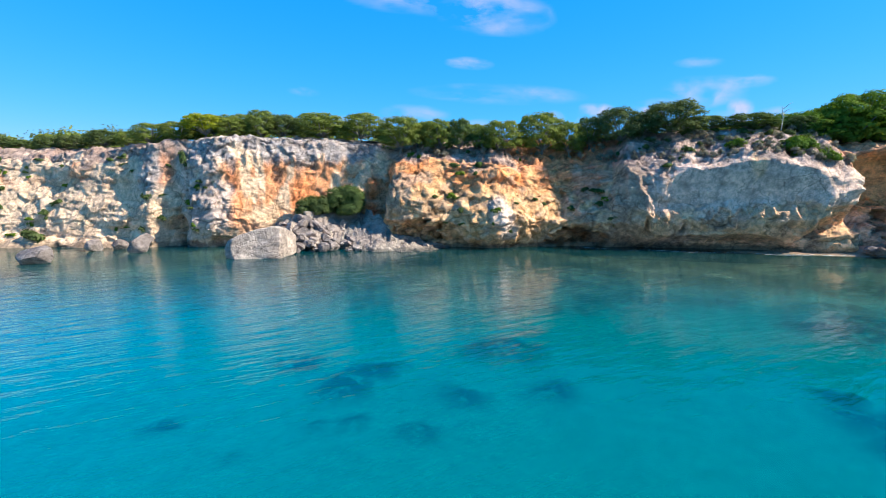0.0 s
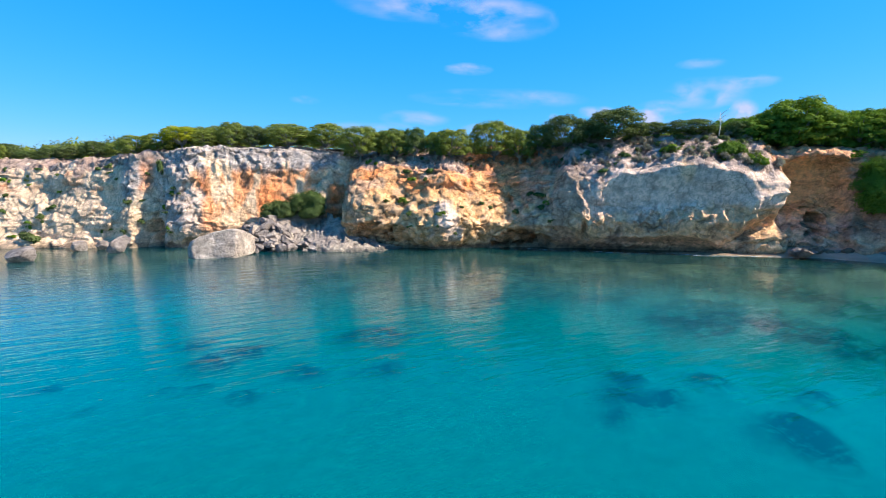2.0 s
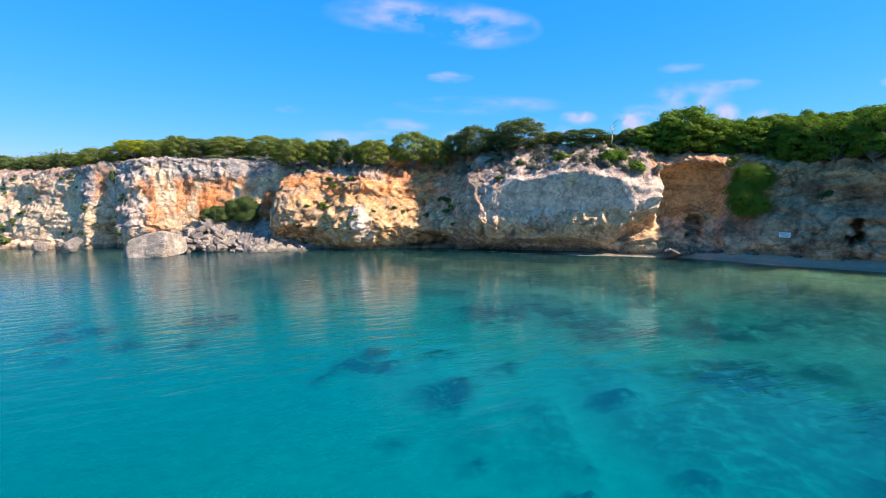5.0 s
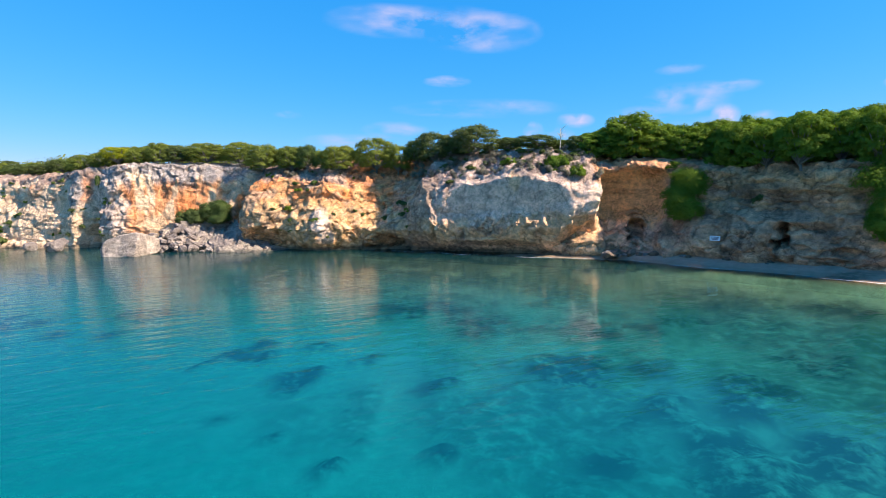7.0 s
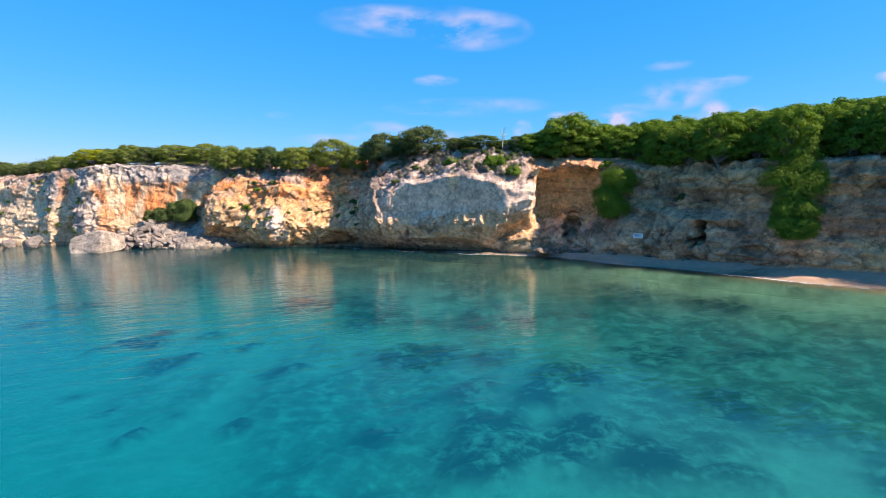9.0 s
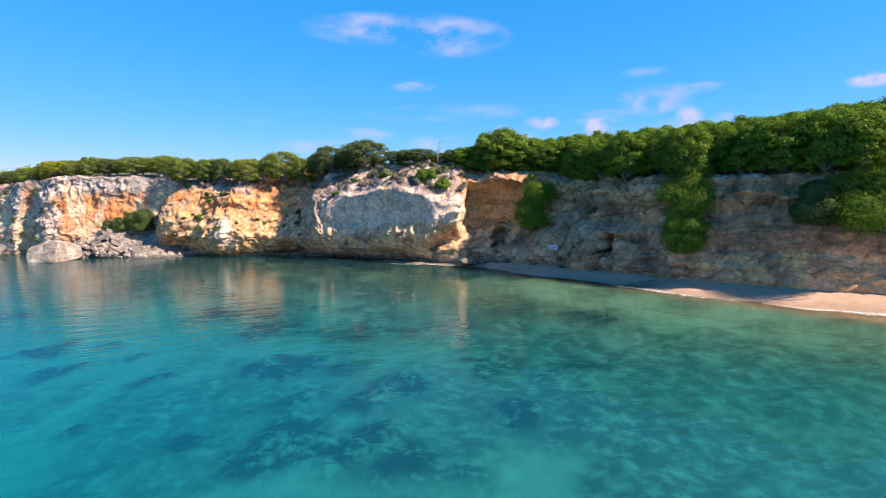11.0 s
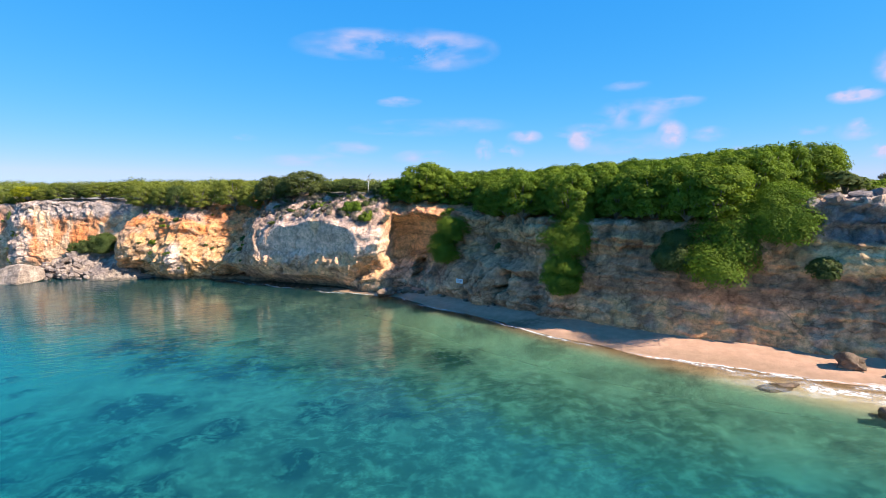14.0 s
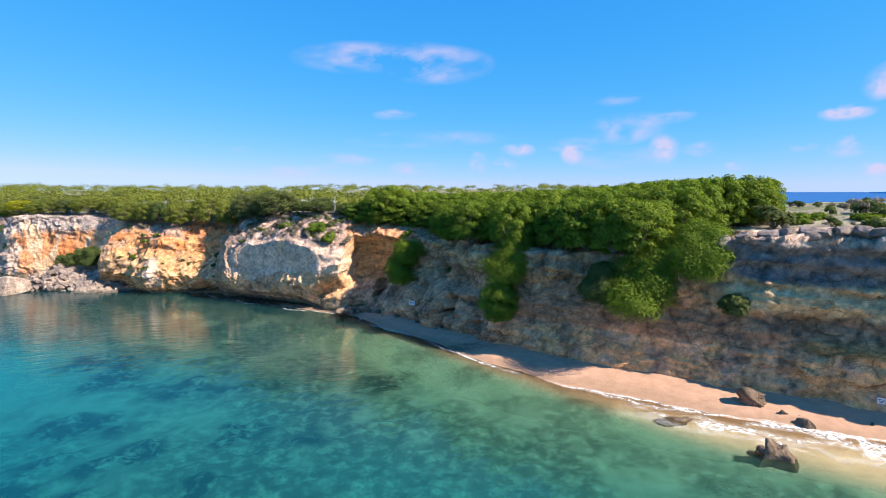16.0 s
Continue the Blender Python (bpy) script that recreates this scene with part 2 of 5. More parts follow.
def bark_material():
    n = Nodes("bark")
    f = n.tex(6.0, 5, 0.6, None, (1, 1, 0.25))
    return n.done(n.principled(n.mix(f, (0.10, 0.085, 0.07), (0.26, 0.23, 0.2)), 0.9, n.bump(f, 0.6, 0.03)))


def ground_material():
    n = Nodes("dry_ground")
    col = n.attr("tint", True)
    col = n.mix(1.0, col, n.mix(n.span(n.tex(2.5, 7, 0.7), 0.3, 0.7), (0.6, 0.6, 0.6), (1.3, 1.3, 1.3)), "MULTIPLY")
    return n.done(n.principled(col, 0.95, n.bump(n.tex(4.0, 7, 0.75), 0.9, 0.3), 0.15))


ROCK = rock_material("cliff_rock")
BOULDER = rock_material("boulder_rock", False, (0.30, 0.235, 0.205))
WARMROCK = rock_material("warm_rock", False, (0.47, 0.36, 0.29))
DARKROCK = rock_material("dark_rock", False, (0.24, 0.17, 0.12))
SAND = sand_material()
WATER = water_material()
BARK = bark_material()
GROUND = ground_material()
LEAF_OLIVE = leaf_material("olive_leaf", (0.085, 0.105, 0.022), (0.215, 0.24, 0.05), (0.24, 0.24, 0.03))
LEAF_DARK = leaf_material("dark_leaf", (0.045, 0.07, 0.022), (0.125, 0.16, 0.045), (0.15, 0.13, 0.06))
LEAF_FRESH = leaf_material("fresh_leaf", (0.055, 0.098, 0.011), (0.168, 0.24, 0.026), (0.22, 0.255, 0.027))
LEAF_YELLOW = leaf_material("yellow_leaf", (0.16, 0.17, 0.01), (0.36, 0.35, 0.02), (0.3, 0.3, 0.02))
LEAF_GREY = leaf_material("dry_twig", (0.17, 0.135, 0.11), (0.34, 0.28, 0.23), (0.2, 0.2, 0.12))

# ---- plan of the coast: foot of the cliff ----
# past x 95 the coast is unseen, bent seaward to shade wall and beach
FOOT = [(-130, 78), (-90, 67), (-60, 60.5), (-38, 58), (-25.6, 57.2), (-20.5, 56.5), (-16, 55.2), (-10, 56.4), (-4, 57.4), (-1.4, 57.2), (0.2, 55.6), (2.2, 54.0), (5.0, 53.4),
        (8.8, 52.5), (13.2, 50.8), (17, 52), (21.5, 52), (24, 50.2), (26, 49.2), (31, 47.4), (37.5, 44.9), (43, 43), (46.6, 42.6), (49, 43.6), (51.5, 42.4),
        (54.5, 40.5), (58.2, 38), (61.6, 35.6), (65, 32.2), (68.5, 29.5), (72.9, 26.7), (77.2, 24.5), (80, 23.3), (84, 21.4), (88, 19.8), (92, 18.2), (94.6, 16.6), (97, 14.2), (101, 12.2), (125, 1)]
FX, FY = np.array(FOOT, float).T


def foot_y(x):
    return np.interp(x, FX, FY)


def inland(x):
    """The unit way from the foot into the land."""
    w = 3.5
    t = np.stack([np.full_like(x, 2 * w), foot_y(x + w) - foot_y(x - w)], -1)
    t /= np.linalg.norm(t, axis=-1, keepdims=True)
    return np.stack([-t[..., 1], t[..., 0]], -1)


# along the coast: x, then nine (depth behind the foot, height) from below the water to the plateau
SECTIONS = [
    (-130, "-1 -1.5  0 .2  2.2 1  3.4 2.5  5 4.5  6.8 6.5  8.2 8.5  9 10  14 10.8"),
    (-40, "-1 -1.5  0 .2  1.8 .9  2.6 2.3  3.6 4.2  5 6.4  5.8 8.5  6.6 9.8  12 10.7"),
    (-27, "-1 -1.5  0 .2  .7 1.1  1.0 2.8  1.6 4.6  2.4 6.6  3 8.8  3.8 10.3  9 11"),
    (-23, "-1 -1.5  0 .2  .1 1.4  .1 3  .4 5  .9 7  1.2 9  2.1 10.8  8 11.4"),
    (-20.9, "1.0 -1.5  1.6 0  1.8 1.5  1.8 3  1.6 5  1.6 7  1.8 9.2  2.6 11  8 11.6"),
    (-18.6, "0 -1.5  .9 0  .3 1.5  -.4 3  0 5  .8 7.2  1.2 9.5  1.8 11.3  6 11.9"),
    (-10, "1 -1.5  1 0  .5 1.5  .3 3  .6 5  1.1 7.5  .9 9.6  1.5 11.5  6 11.9"),
    (-4.2, "1 -1.5  1 0  .9 1.5  .9 3  1 5  1.3 7.5  1.2 9.6  1.8 11.5  6 11.9"),
    (-2.2, "1 -1.5  1.2 0  1.2 1.5  1.2 3  1.4 5  1.8 7.5  2 9.4  2.6 11.2  6 11.8"),
    (-0.3, "2 -1.5  2.8 0  3 1.5  3.2 3  3.4 5  3.6 7  4.2 9  5 10.8  9 11.5"),
    (2, "1 -1.5  .8 0  .2 1.5  -.4 3  0 5  1 7  2.6 8.8  5 10.3  9 11.5"),
    (13, "1.2 -1.5  1 0  .2 1.2  -.5 2.8  .1 4.6  1.2 6.4  2.4 8.2  4.0 9.4  9 11.9"),
    (20, "1 -1.5  .8 0  .5 1.2  .6 2.8  1.2 4.4  2.2 6.2  3.8 8.2  5.0 9.5  9 12.0"),
    (24, "1.5 -1.5  1.8 0  .6 1.4  0 2.8  .5 4.2  1.3 5.8  2.6 7.8  3.6 9.2  8 12.1"),
    (27, "3 -1.5  3 0  1.2 1.2  -.3 2.6  -.6 4.4  -.4 6.4  .5 8  2.0 9.4  7 12.3"),
    (29, "2.5 -1.5  2.2 .1  1.2 .9  -.3 1.7  -.8 3.4  -.3 5.0  -.3 7.4  1.5 9.1  7 12.4"),
    (32, "2.8 -1.5  2.6 .2  1.8 1.0  .3 1.7  -.4 3.3  .1 4.9  -.1 8.2  1.3 9.4  7 12.6"),
    (38, "3.2 -1.5  3.0 .2  2.2 1.1  .5 1.8  -.3 3.6  .2 5.2  -.1 9.2  .7 10.0  6 12.6"),
    (41, "2.4 -1.5  2.0 .3  1.4 1.0  1.0 1.5  -.1 3.2  .15 5.0  -.1 8.4  1.0 9.6  6 12.4"),
    (44, "1.2 -1.5  .4 .3  .1 1.7  1.8 2.4  -.2 4.0  -.4 6.0  0 7.6  1.3 9.1  6 12.1"),
    (46.3, "1.4 -1.5  .2 .4  0 2.0  1.4 2.9  .1 4.6  -.6 6.3  .2 7.4  1.8 8.9  5 11.7"),
    (47.6, "2.2 -1.5  1.5 .6  1.4 2.0  3 3.4  4.6 5  5 6.8  4.4 8.6  2.8 10.1  7 11.3"),
    (51.2, "1.0 -1.5  .8 .8  1.0 2.4  1.8 4.2  4.2 5.2  4.6 7  4 8.8  2.0 10.3  7 11.2"),
    (53, "-0.8 -1.5  -0.8 .7  -0.7 2  0.2 3.8  1.4 5.6  2.6 7  3 8.6  3.4 9.9  7 11.1"),
    (58, "-0.8 -1.5  -0.8 .7  -0.6 2  0.1 3.6  1.4 5.2  2.9 6.4  3.2 8  3.4 9.7  7 11"),
    (64, "-0.8 -1.5  -0.8 .7  -0.8 2  0.1 3.6  1.2 5.2  2.6 6.6  3.2 8  3.8 9.4  8 11"),
    (70, "-0.8 -1.5  -0.8 .7  -0.8 2  .2 3.5  1.4 5  2.8 6.4  4 7.8  5.2 9.2  9 10.9"),
    (80, "-0.8 -1.5  -0.8 .7  -0.6 2  .1 3.6  1.6 5  3.0 6.6  4.2 8.2  5.4 9.8  9 11.3"),
    (86, "-0.8 -1.5  -0.8 .7  -0.6 2.2  0.1 3.4  2.4 4.4  4.6 6.2  5.2 8.6  5.2 11.6  9 12.1"),
    (92, "-0.8 -1.5  -0.8 .7  -0.8 2.4  0.2 4  3.2 4.6  5.6 6  5.4 8.4  5 12.2  9 12.5"),
    (94.6, "-0.8 -1.5  -0.8 .7  -0.8 2.4  0.2 4  3.2 4.6  5.6 6  5.4 8.4  5 12.2  9 12.5"),
    (98, "-0.8 -1.5  -0.8 .7  -0.8 2.4  0.2 4  3.2 4.6  5.6 6  5.4 8.4  5 12.2  9 12.6"),
    (125, "-0.8 -1.5  -0.8 .7  -0.8 2.4  0.2 4  3.2 4.6  5.6 6  5.4 8.4  5 12  9 12.5"),
]
SX = np.array([s[0] for s in SECTIONS], float)
SP = np.array([[float(v) for v in s[1].split()] for s in SECTIONS]).reshape(len(SX), 9, 2)
SP[SX > 60, 7, 1] += 0.4
SP[SX > 60, 4:8, 0] *= np.interp(SX[SX > 60], [64, 80, 92, 94.6, 98, 125], [0.3, 0.25, 0.5, 0.45, 0.45, 0.45])[:, None]          # the wall above the ledge stands steep


def profile(x, level):
    """Depth and height of the cliff at x along the coast, at a level 0..8 (arrays of one shape)."""
    k = np.clip(np.searchsorted(SX, x) - 1, 0, len(SX) - 2)
    f = np.clip((x - SX[k]) / (SX[k + 1] - SX[k]), 0, 1)
    f = (f * f * (3 - 2 * f))[..., None]
    j = np.clip(np.floor(level).astype(int), 0, 7)
    g = (level - j)[..., None]
    a = SP[k, j] * (1 - g) + SP[k, j + 1] * g
    b = SP[k + 1, j] * (1 - g) + SP[k + 1, j + 1] * g
    return a * (1 - f) + b * f


def on_coast(x, d):
    x = np.asarray(x, float)
    nrm = inland(x)
    return np.stack([x + nrm[..., 0] * d, foot_y(x) + nrm[..., 1] * d], -1)


def cliff_at(x, level):
    """A place on the cliff, without its roughness."""
    x = np.array([float(x)])
    dz = profile(x, np.array([float(level)]))[0]
    q = on_coast(x, dz[0])[0]
    return Vector((q[0], q[1], dz[1]))


def rim_at(x, depth):
    """A place on the cliff top, that many metres behind the foot."""
    lv = np.linspace(6.5, 8, 61)
    dz = profile(np.full(61, float(x)), lv)
    if depth > dz[-1, 0]:
        return land_at(x, depth - dz[-1, 0])
    return cliff_at(x, lv[int(np.argmin(np.abs(dz[:, 0] - depth)))])


# ---- the cliff ----
def blend(base, colour, f):
    return base * (1 - f[:, None]) + np.array(colour) * f[:, None]


def build_cliff():
    xs = np.concatenate([np.arange(-130, -45, 0.6), np.arange(-45, 98, 0.15), np.arange(98, 125.1, 0.6)])
    lv = np.concatenate([np.linspace(0, 1, 7)[:-1], np.linspace(1, 7, 96)[:-1], np.linspace(7, 8, 26)])
    X, L = np.meshgrid(xs, lv, indexing="ij")
    # the sections waver a little up and down, so that no edge runs straight
    wob = fbm(np.stack([X.ravel(), L.ravel() * 0.9, 0 * X.ravel()], 1), 3.2, 4, 5).reshape(X.shape)
    D = profile(X + 0.8 * wob * step(0.5, 2, L), np.clip(L + 0.30 * wob * step(0.3, 1.5, L) * step(8, 7, L), 0, 8))
    nrm = inland(X)
    P = np.stack([X + nrm[..., 0] * D[..., 0], foot_y(X) + nrm[..., 1] * D[..., 0], D[..., 1]], -1)
    p = P.reshape(-1, 3)
    x, z, lev = X.ravel(), p[:, 2].copy(), L.ravel()
    face = step(0.2, 1.2, lev) * step(8.0, 7.2, lev)
    head = step(-21, -19, x) * step(0.4, -0.9, x)
    gold = step(-0.4, 1.4, x) * step(27, 23, x)
    white = step(25.5, 28, x) * step(47.2, 46.2, x)
    layered = step(46.5, 48, x)
    pale = step(-19, -22, x)
    sheet = white * step(4.4, 5.4, z) * step(10.4, 9.6, z)
    warp = np.stack([fbm(p, 1.8, 3, 3), fbm(p, 1.8, 3, 13), fbm(p, 1.8, 3, 23)], 1)
    big = fbm(p, (3.6, 3.6, 2.8), 3, 11)
    f1 = facets(p + 0.5 * warp, (2.3, 2.3, 1.9), 4, 0.9)
    f2 = facets(p + 0.25 * warp[:, ::-1], (1.0, 1.0, 0.75), 8, 0.9)
    f3 = facets(p + 0.1 * warp, (0.46, 0.46, 0.34), 12, 0.7)
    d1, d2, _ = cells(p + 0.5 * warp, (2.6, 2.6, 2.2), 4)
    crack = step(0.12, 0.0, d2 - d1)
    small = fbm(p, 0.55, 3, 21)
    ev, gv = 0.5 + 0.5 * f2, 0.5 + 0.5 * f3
    bed = z + 0.05 * x * step(46, 60, x) + 0.10 * (x + 30) * pale + 0.10 * (x - 38) * white + 0.22 * fbm(p, (6, 6, 2), 2, 31)
    strata = vnoise(np.stack([0 * bed, 0 * bed, bed * 1.7], 1), 33) + 0.5 * vnoise(np.stack([x * 0.15, 0 * bed, bed * 5.5], 1), 34)
    flute = fbm(np.stack([x, p[:, 1], z * 0.2], 1), 1.1, 3, 41)
    # how broken each stretch is
    rough = 0.5 * pale + 0.85 * head + 0.8 * gold + 0.75 * white + 1.0 * layered
    rough *= 1 - 0.72 * sheet
    rough *= 1 - 0.4 * step(64, 69, x) * step(86, 83, x) * step(8.0, 7.0, z)
    rough *= 1 - 0.45 * step(-15.5, -13, x) * step(-1, -3, x) * step(9.8, 8.6, z)
    out_by = rough * (0.42 * big + 0.17 * f1 + 0.09 * f2 + 0.045 * f3 + 0.05 * small - 0.22 * crack)
    out_by += (0.22 * layered + 0.13 * pale + 0.06 * white + 0.10 * gold) * strata
    out_by += 0.28 * (0.3 - np.abs(flute)) * head * step(6, 8.5, z + 2 * step(-13, -15, x))
    out_by += gold * (0.34 * fbm(p, (2.2, 2.2, 1.4), 3, 51) + 0.7 * vnoise(p / np.array((4.4, 4.4, 3.0)), 57)) * step(8.6, 6.0, z)
    # teeth of drip stone along the lower edge of the white sheet
    teeth = np.abs(fbm(np.stack([x, 0 * x, z * 0.35], 1), 0.8, 3, 62))
    out_by += white * (0.34 - 0.6 * teeth) * step(1.8, 2.8, z) * step(5.8, 4.6, z + 0.12 * (38 - x)) * step(45.5, 43.5, x)
    out_by += white * step(31.5, 29, x) * step(8.2, 6.6, z) * (0.35 - 0.6 * teeth)
    # ledges of the nose beside the alcove
    out_by += 0.3 * step(42.5, 44.5, x) * white * vnoise(np.stack([0 * x, x * 0.3, z * 1.6], 1), 63) * step(7.5, 6.5, z)
    out_by += layered * step(52, 53.5, x) * (0.95 * vnoise(np.stack([x / 2.3, 0 * x, z / 3.0], 1), 58) + 0.45) * step(5.4, 3.8, z) * step(72, 66, x)
    out_by += layered * step(70, 74, x) * (0.30 * vnoise(np.stack([x / 3.0, 0 * x, z / 2.0], 1), 59)) * step(4.2, 3.4, z)
    out_by += layered * 0.5 * vnoise(np.stack([x / 5.0, 0 * x, z / 2.6], 1), 60) * step(4.4, 5.4, z)
    alcove = step(46.4, 47.6, x) * step(53.2, 51.8, x)
    out_by *= 1 - 0.65 * alcove * step(4.4, 5.6, z) * step(10.2, 9.4, z)
    out_by *= 1 - 0.3 * step(64, 70, x) * step(3.0, 4.0, z) * step(7.5, 6.5, z)
    out_by += 0.26 * strata * step(84, 87, x) * step(6.0, 7.0, z)
    out_by += 0.55 * step(83, 87, x) * (step(8.4, 9.0, bed) - 0.8 * step(5.6, 6.2, bed) * step(8.6, 8.0, bed))
    out_by *= 1 - 0.35 * step(69, 73, x) * step(5.0, 4.0, z)
    # hollows: caves in the dark wall and the alcove, undercuts at the water
    for cx, cz, rx, rz, deep in ((61.5, 2.9, 0.6, 1.25, 3.4), (50.4, 2.6, 0.7, 1.7, 2.8), (65.2, 1.8, 0.9, 0.45, 0.9), (20.6, 1.2, 2.2, 1.2, 2.0), (0.0, 3.6, 0.9, 3.4, 1.3),
                                 (4.8, 1.4, 2.2, 1.6, 2.0), (-20.7, 2.0, 0.8, 2.2, 1.5), (23.6, 1.0, 1.0, 0.9, 1.2), (-15.6, 0.6, 1.6, 0.7, 1.0)):
        r = ((x - cx) / rx) ** 2 + ((z - cz) / rz) ** 2 + 0.6 * big + 0.4 * small + 0.5 * (ev - 0.5)
        out_by -= deep * step(1.2, 0.4, r)
    n2 = nrm.reshape(-1, 2)
    p[:, 0] -= n2[:, 0] * out_by * face
    p[:, 1] -= n2[:, 1] * out_by * face
    crest = fbm(np.stack([x, p[:, 1], 0 * x], 1), 2.4, 4, 66)
    p[:, 2] += (0.12 * small + 0.1 * big) * face * step(8, 7.6, lev) + ((0.34 * crest + 0.20 * (ev - 0.4)) * (1 - 0.65 * head) * step(84, 81, x) + 0.08 * f3) * step(6.0, 6.9, lev) * step(8, 7.75, lev)
    V = p.reshape(P.shape)

    # colours of the bare rock
    n1, n2_, n3 = fbm(p, 4.5, 4, 61), fbm(p, 1.6, 4, 71), fbm(p, (1.3, 1.3, 6.0), 3, 81)
    n4 = fbm(p, (0.7, 0.7, 0.5), 3, 85)
    grey = (0.305, 0.335, 0.385)
    rgb = np.tile(np.array((0.42, 0.36, 0.31)), (len(p), 1))
    # pale slope: cream marl with rusty scars below the rim and grey-green weathering
    rgb = blend(rgb, (0.86, 0.77, 0.63), pale * step(-1.3, -0.3, n1))
    rgb = blend(rgb, (0.74, 0.47, 0.32), pale * step(5.6, 7.2, z) * step(-0.35, 0.05, n1 + n2_ * 0.5) * step(-25.0, -26.5, x))
    rgb = blend(rgb, (0.52, 0.48, 0.38), pale * step(0.15, 0.55, n2_ - 0.5 * n1) * 0.65)
    rgb = blend(rgb, grey, pale * step(-26, -23.5, x + 1.2 * n1) * step(5.2, 7.0, z + n2_) * 0.9)
    rgb = blend(rgb, (0.60, 0.33, 0.20), step(-22.6, -22.0, x + 0.4 * n2_) * step(-20.6, -21.2, x) * step(6.0, 7.0, z) * step(10.8, 10.0, z) * 0.8)
    # headland: rust and cream streaks under a lilac-grey weathered brow
    streak = n3 * 0.9 + 0.4 * n2_
    warm = head * step(-15.6, -13.6, x + 0.9 * n1)
    rgb = blend(rgb, (0.74, 0.62, 0.50), head)
    rgb = blend(rgb, (0.74, 0.43, 0.25), warm * step(-0.5, 0.0, streak) * step(1.0, 3.0, z))
    rgb = blend(rgb, (0.66, 0.31, 0.15), warm * step(0.25, 0.65, streak) * step(2.5, 4.5, z) * step(9.8, 8.6, z))
    rgb = blend(rgb, (0.88, 0.79, 0.64), warm * step(0.05, -0.45, streak))
    rgb = blend(rgb, (0.88, 0.76, 0.58), warm * step(1.0, 0.3, np.hypot((x + 11.2) / 3.0, (z - 3.2) / 2.4) + 0.4 * n2_))
    rgb = blend(rgb, grey, head * np.clip(step(8.4, 9.7, z + 1.3 * n3) + step(-13.8, -15.8, x + 1.4 * n1) * (0.85 - 0.5 * step(3.0, 1.5, z)), 0, 1))
    rgb = blend(rgb, (0.68, 0.64, 0.61), head * step(-14.0, -15.5, x + n1) * step(0.2, 0.5, n2_ + 0.3 * n4) * 0.8)
    # golden block with cream faces, terracotta above, grey weathered knobs
    rgb = blend(rgb, (0.54, 0.39, 0.22), gold * step(-1.4, -0.5, n1 + 0.5 * n2_))
    rgb = blend(rgb, (0.60, 0.33, 0.17), gold * step(5.6, 7.2, z + 0.8 * n1) * step(-0.6, 0.1, n2_ + 0.2))
    rgb = blend(rgb, (0.60, 0.29, 0.12), gold * step(6.0, 7.0, z) * step(9.4, 8.4, z) * step(0.1, 0.5, n2_ + 0.4 * n1) * 0.9)
    rgb = blend(rgb, (0.60, 0.49, 0.34), gold * step(0.55, 0.75, ev) * step(6.5, 4.5, z) * 0.8)
    rgb = blend(rgb, (0.52, 0.52, 0.53), gold * step(1.1, 0.5, np.hypot((x - 13.4) / 1.7, (z - 3.0) / 2.3) + 0.5 * n2_) * 0.85)
    rgb = blend(rgb, (0.37, 0.33, 0.27), gold * step(0.25, 0.7, fbm(p, 2.6, 3, 91)) * 0.75)
    rgb = blend(rgb, (0.33, 0.285, 0.235), step(20.5, 23.5, x + n1) * step(29.0, 26.5, x + 0.6 * n2_) * step(-0.6, 0.2, n2_ + 0.2) * 0.85)
    # white sheet over tan ledges
    tan = step(5.0 , 4.0, z + 0.4 * n2_ - 0.06 * (x - 36))
    rgb = blend(rgb, (0.66, 0.60, 0.57), white * step(2.2, 3.0, z) * step(27.2, 28.6, x))
    rgb = blend(rgb, (0.72, 0.58, 0.42), white * tan * step(-0.7, 0.0, n1 + 0.3))
    rgb = blend(rgb, (0.74, 0.58, 0.38), white * step(42.0, 44.5, x) * step(6.8, 5.8, z + 0.3 * n2_) * step(-0.3, 0.2, strata + 0.2))
    rgb = blend(rgb, (0.86, 0.80, 0.72), white * step(45.0, 46.0, x) * step(4.6, 5.2, z) * 0.7)
    rgb = blend(rgb, (0.45, 0.42, 0.41), white * step(0.10, 0.55, 0.5 * strata + 0.6 * n2_ + 0.2 * n3) * step(4.5, 5.5, z) * 0.7)
    rgb = blend(rgb, (0.62, 0.50, 0.36), white * step(1.0, 0.4, np.hypot((x - 37.4) / 0.9, (z - 8.6) / 1.6) + 0.4 * n2_) * 0.8)
    rgb = blend(rgb, (0.27, 0.235, 0.20), white * step(0.35, 0.75, n2_ - 0.2 * n1) * step(4.6, 3.6, z) * 0.7)
    # dark layered wall
    rgb = blend(rgb, (0.47, 0.385, 0.30), layered * step(-0.6, 0.6, n1 + 0.6 * n2_))
    rgb = blend(rgb, (0.56, 0.42, 0.25), layered * step(-0.1, 0.35, strata) * step(4.8, 6.0, z) * step(9.9, 9.2, z) * (0.55 + 0.4 * step(58, 50, x) + 0.6 * step(82, 86, x)).clip(0, 1))
    rgb = blend(rgb, (0.70, 0.52, 0.31), layered * step(3.9, 3.0, z + 0.4 * n1) * step(66, 72, x) * step(-0.7, 0.1, n2_ + 0.2))
    blot, dk = fbm(p, (2.6, 2.6, 1.8), 4, 95), fbm(p, (1.4, 1.4, 3.2), 4, 96)
    rgb = blend(rgb, (0.66, 0.56, 0.44), layered * step(0.15, 0.65, blot) * step(7.0, 5.5, z) * 0.7)
    rgb = blend(rgb, (0.62, 0.50, 0.36), layered * step(55, 57, x) * step(66, 63, x) * step(7.2, 8.0, z + 0.4 * n2_) * 0.6)
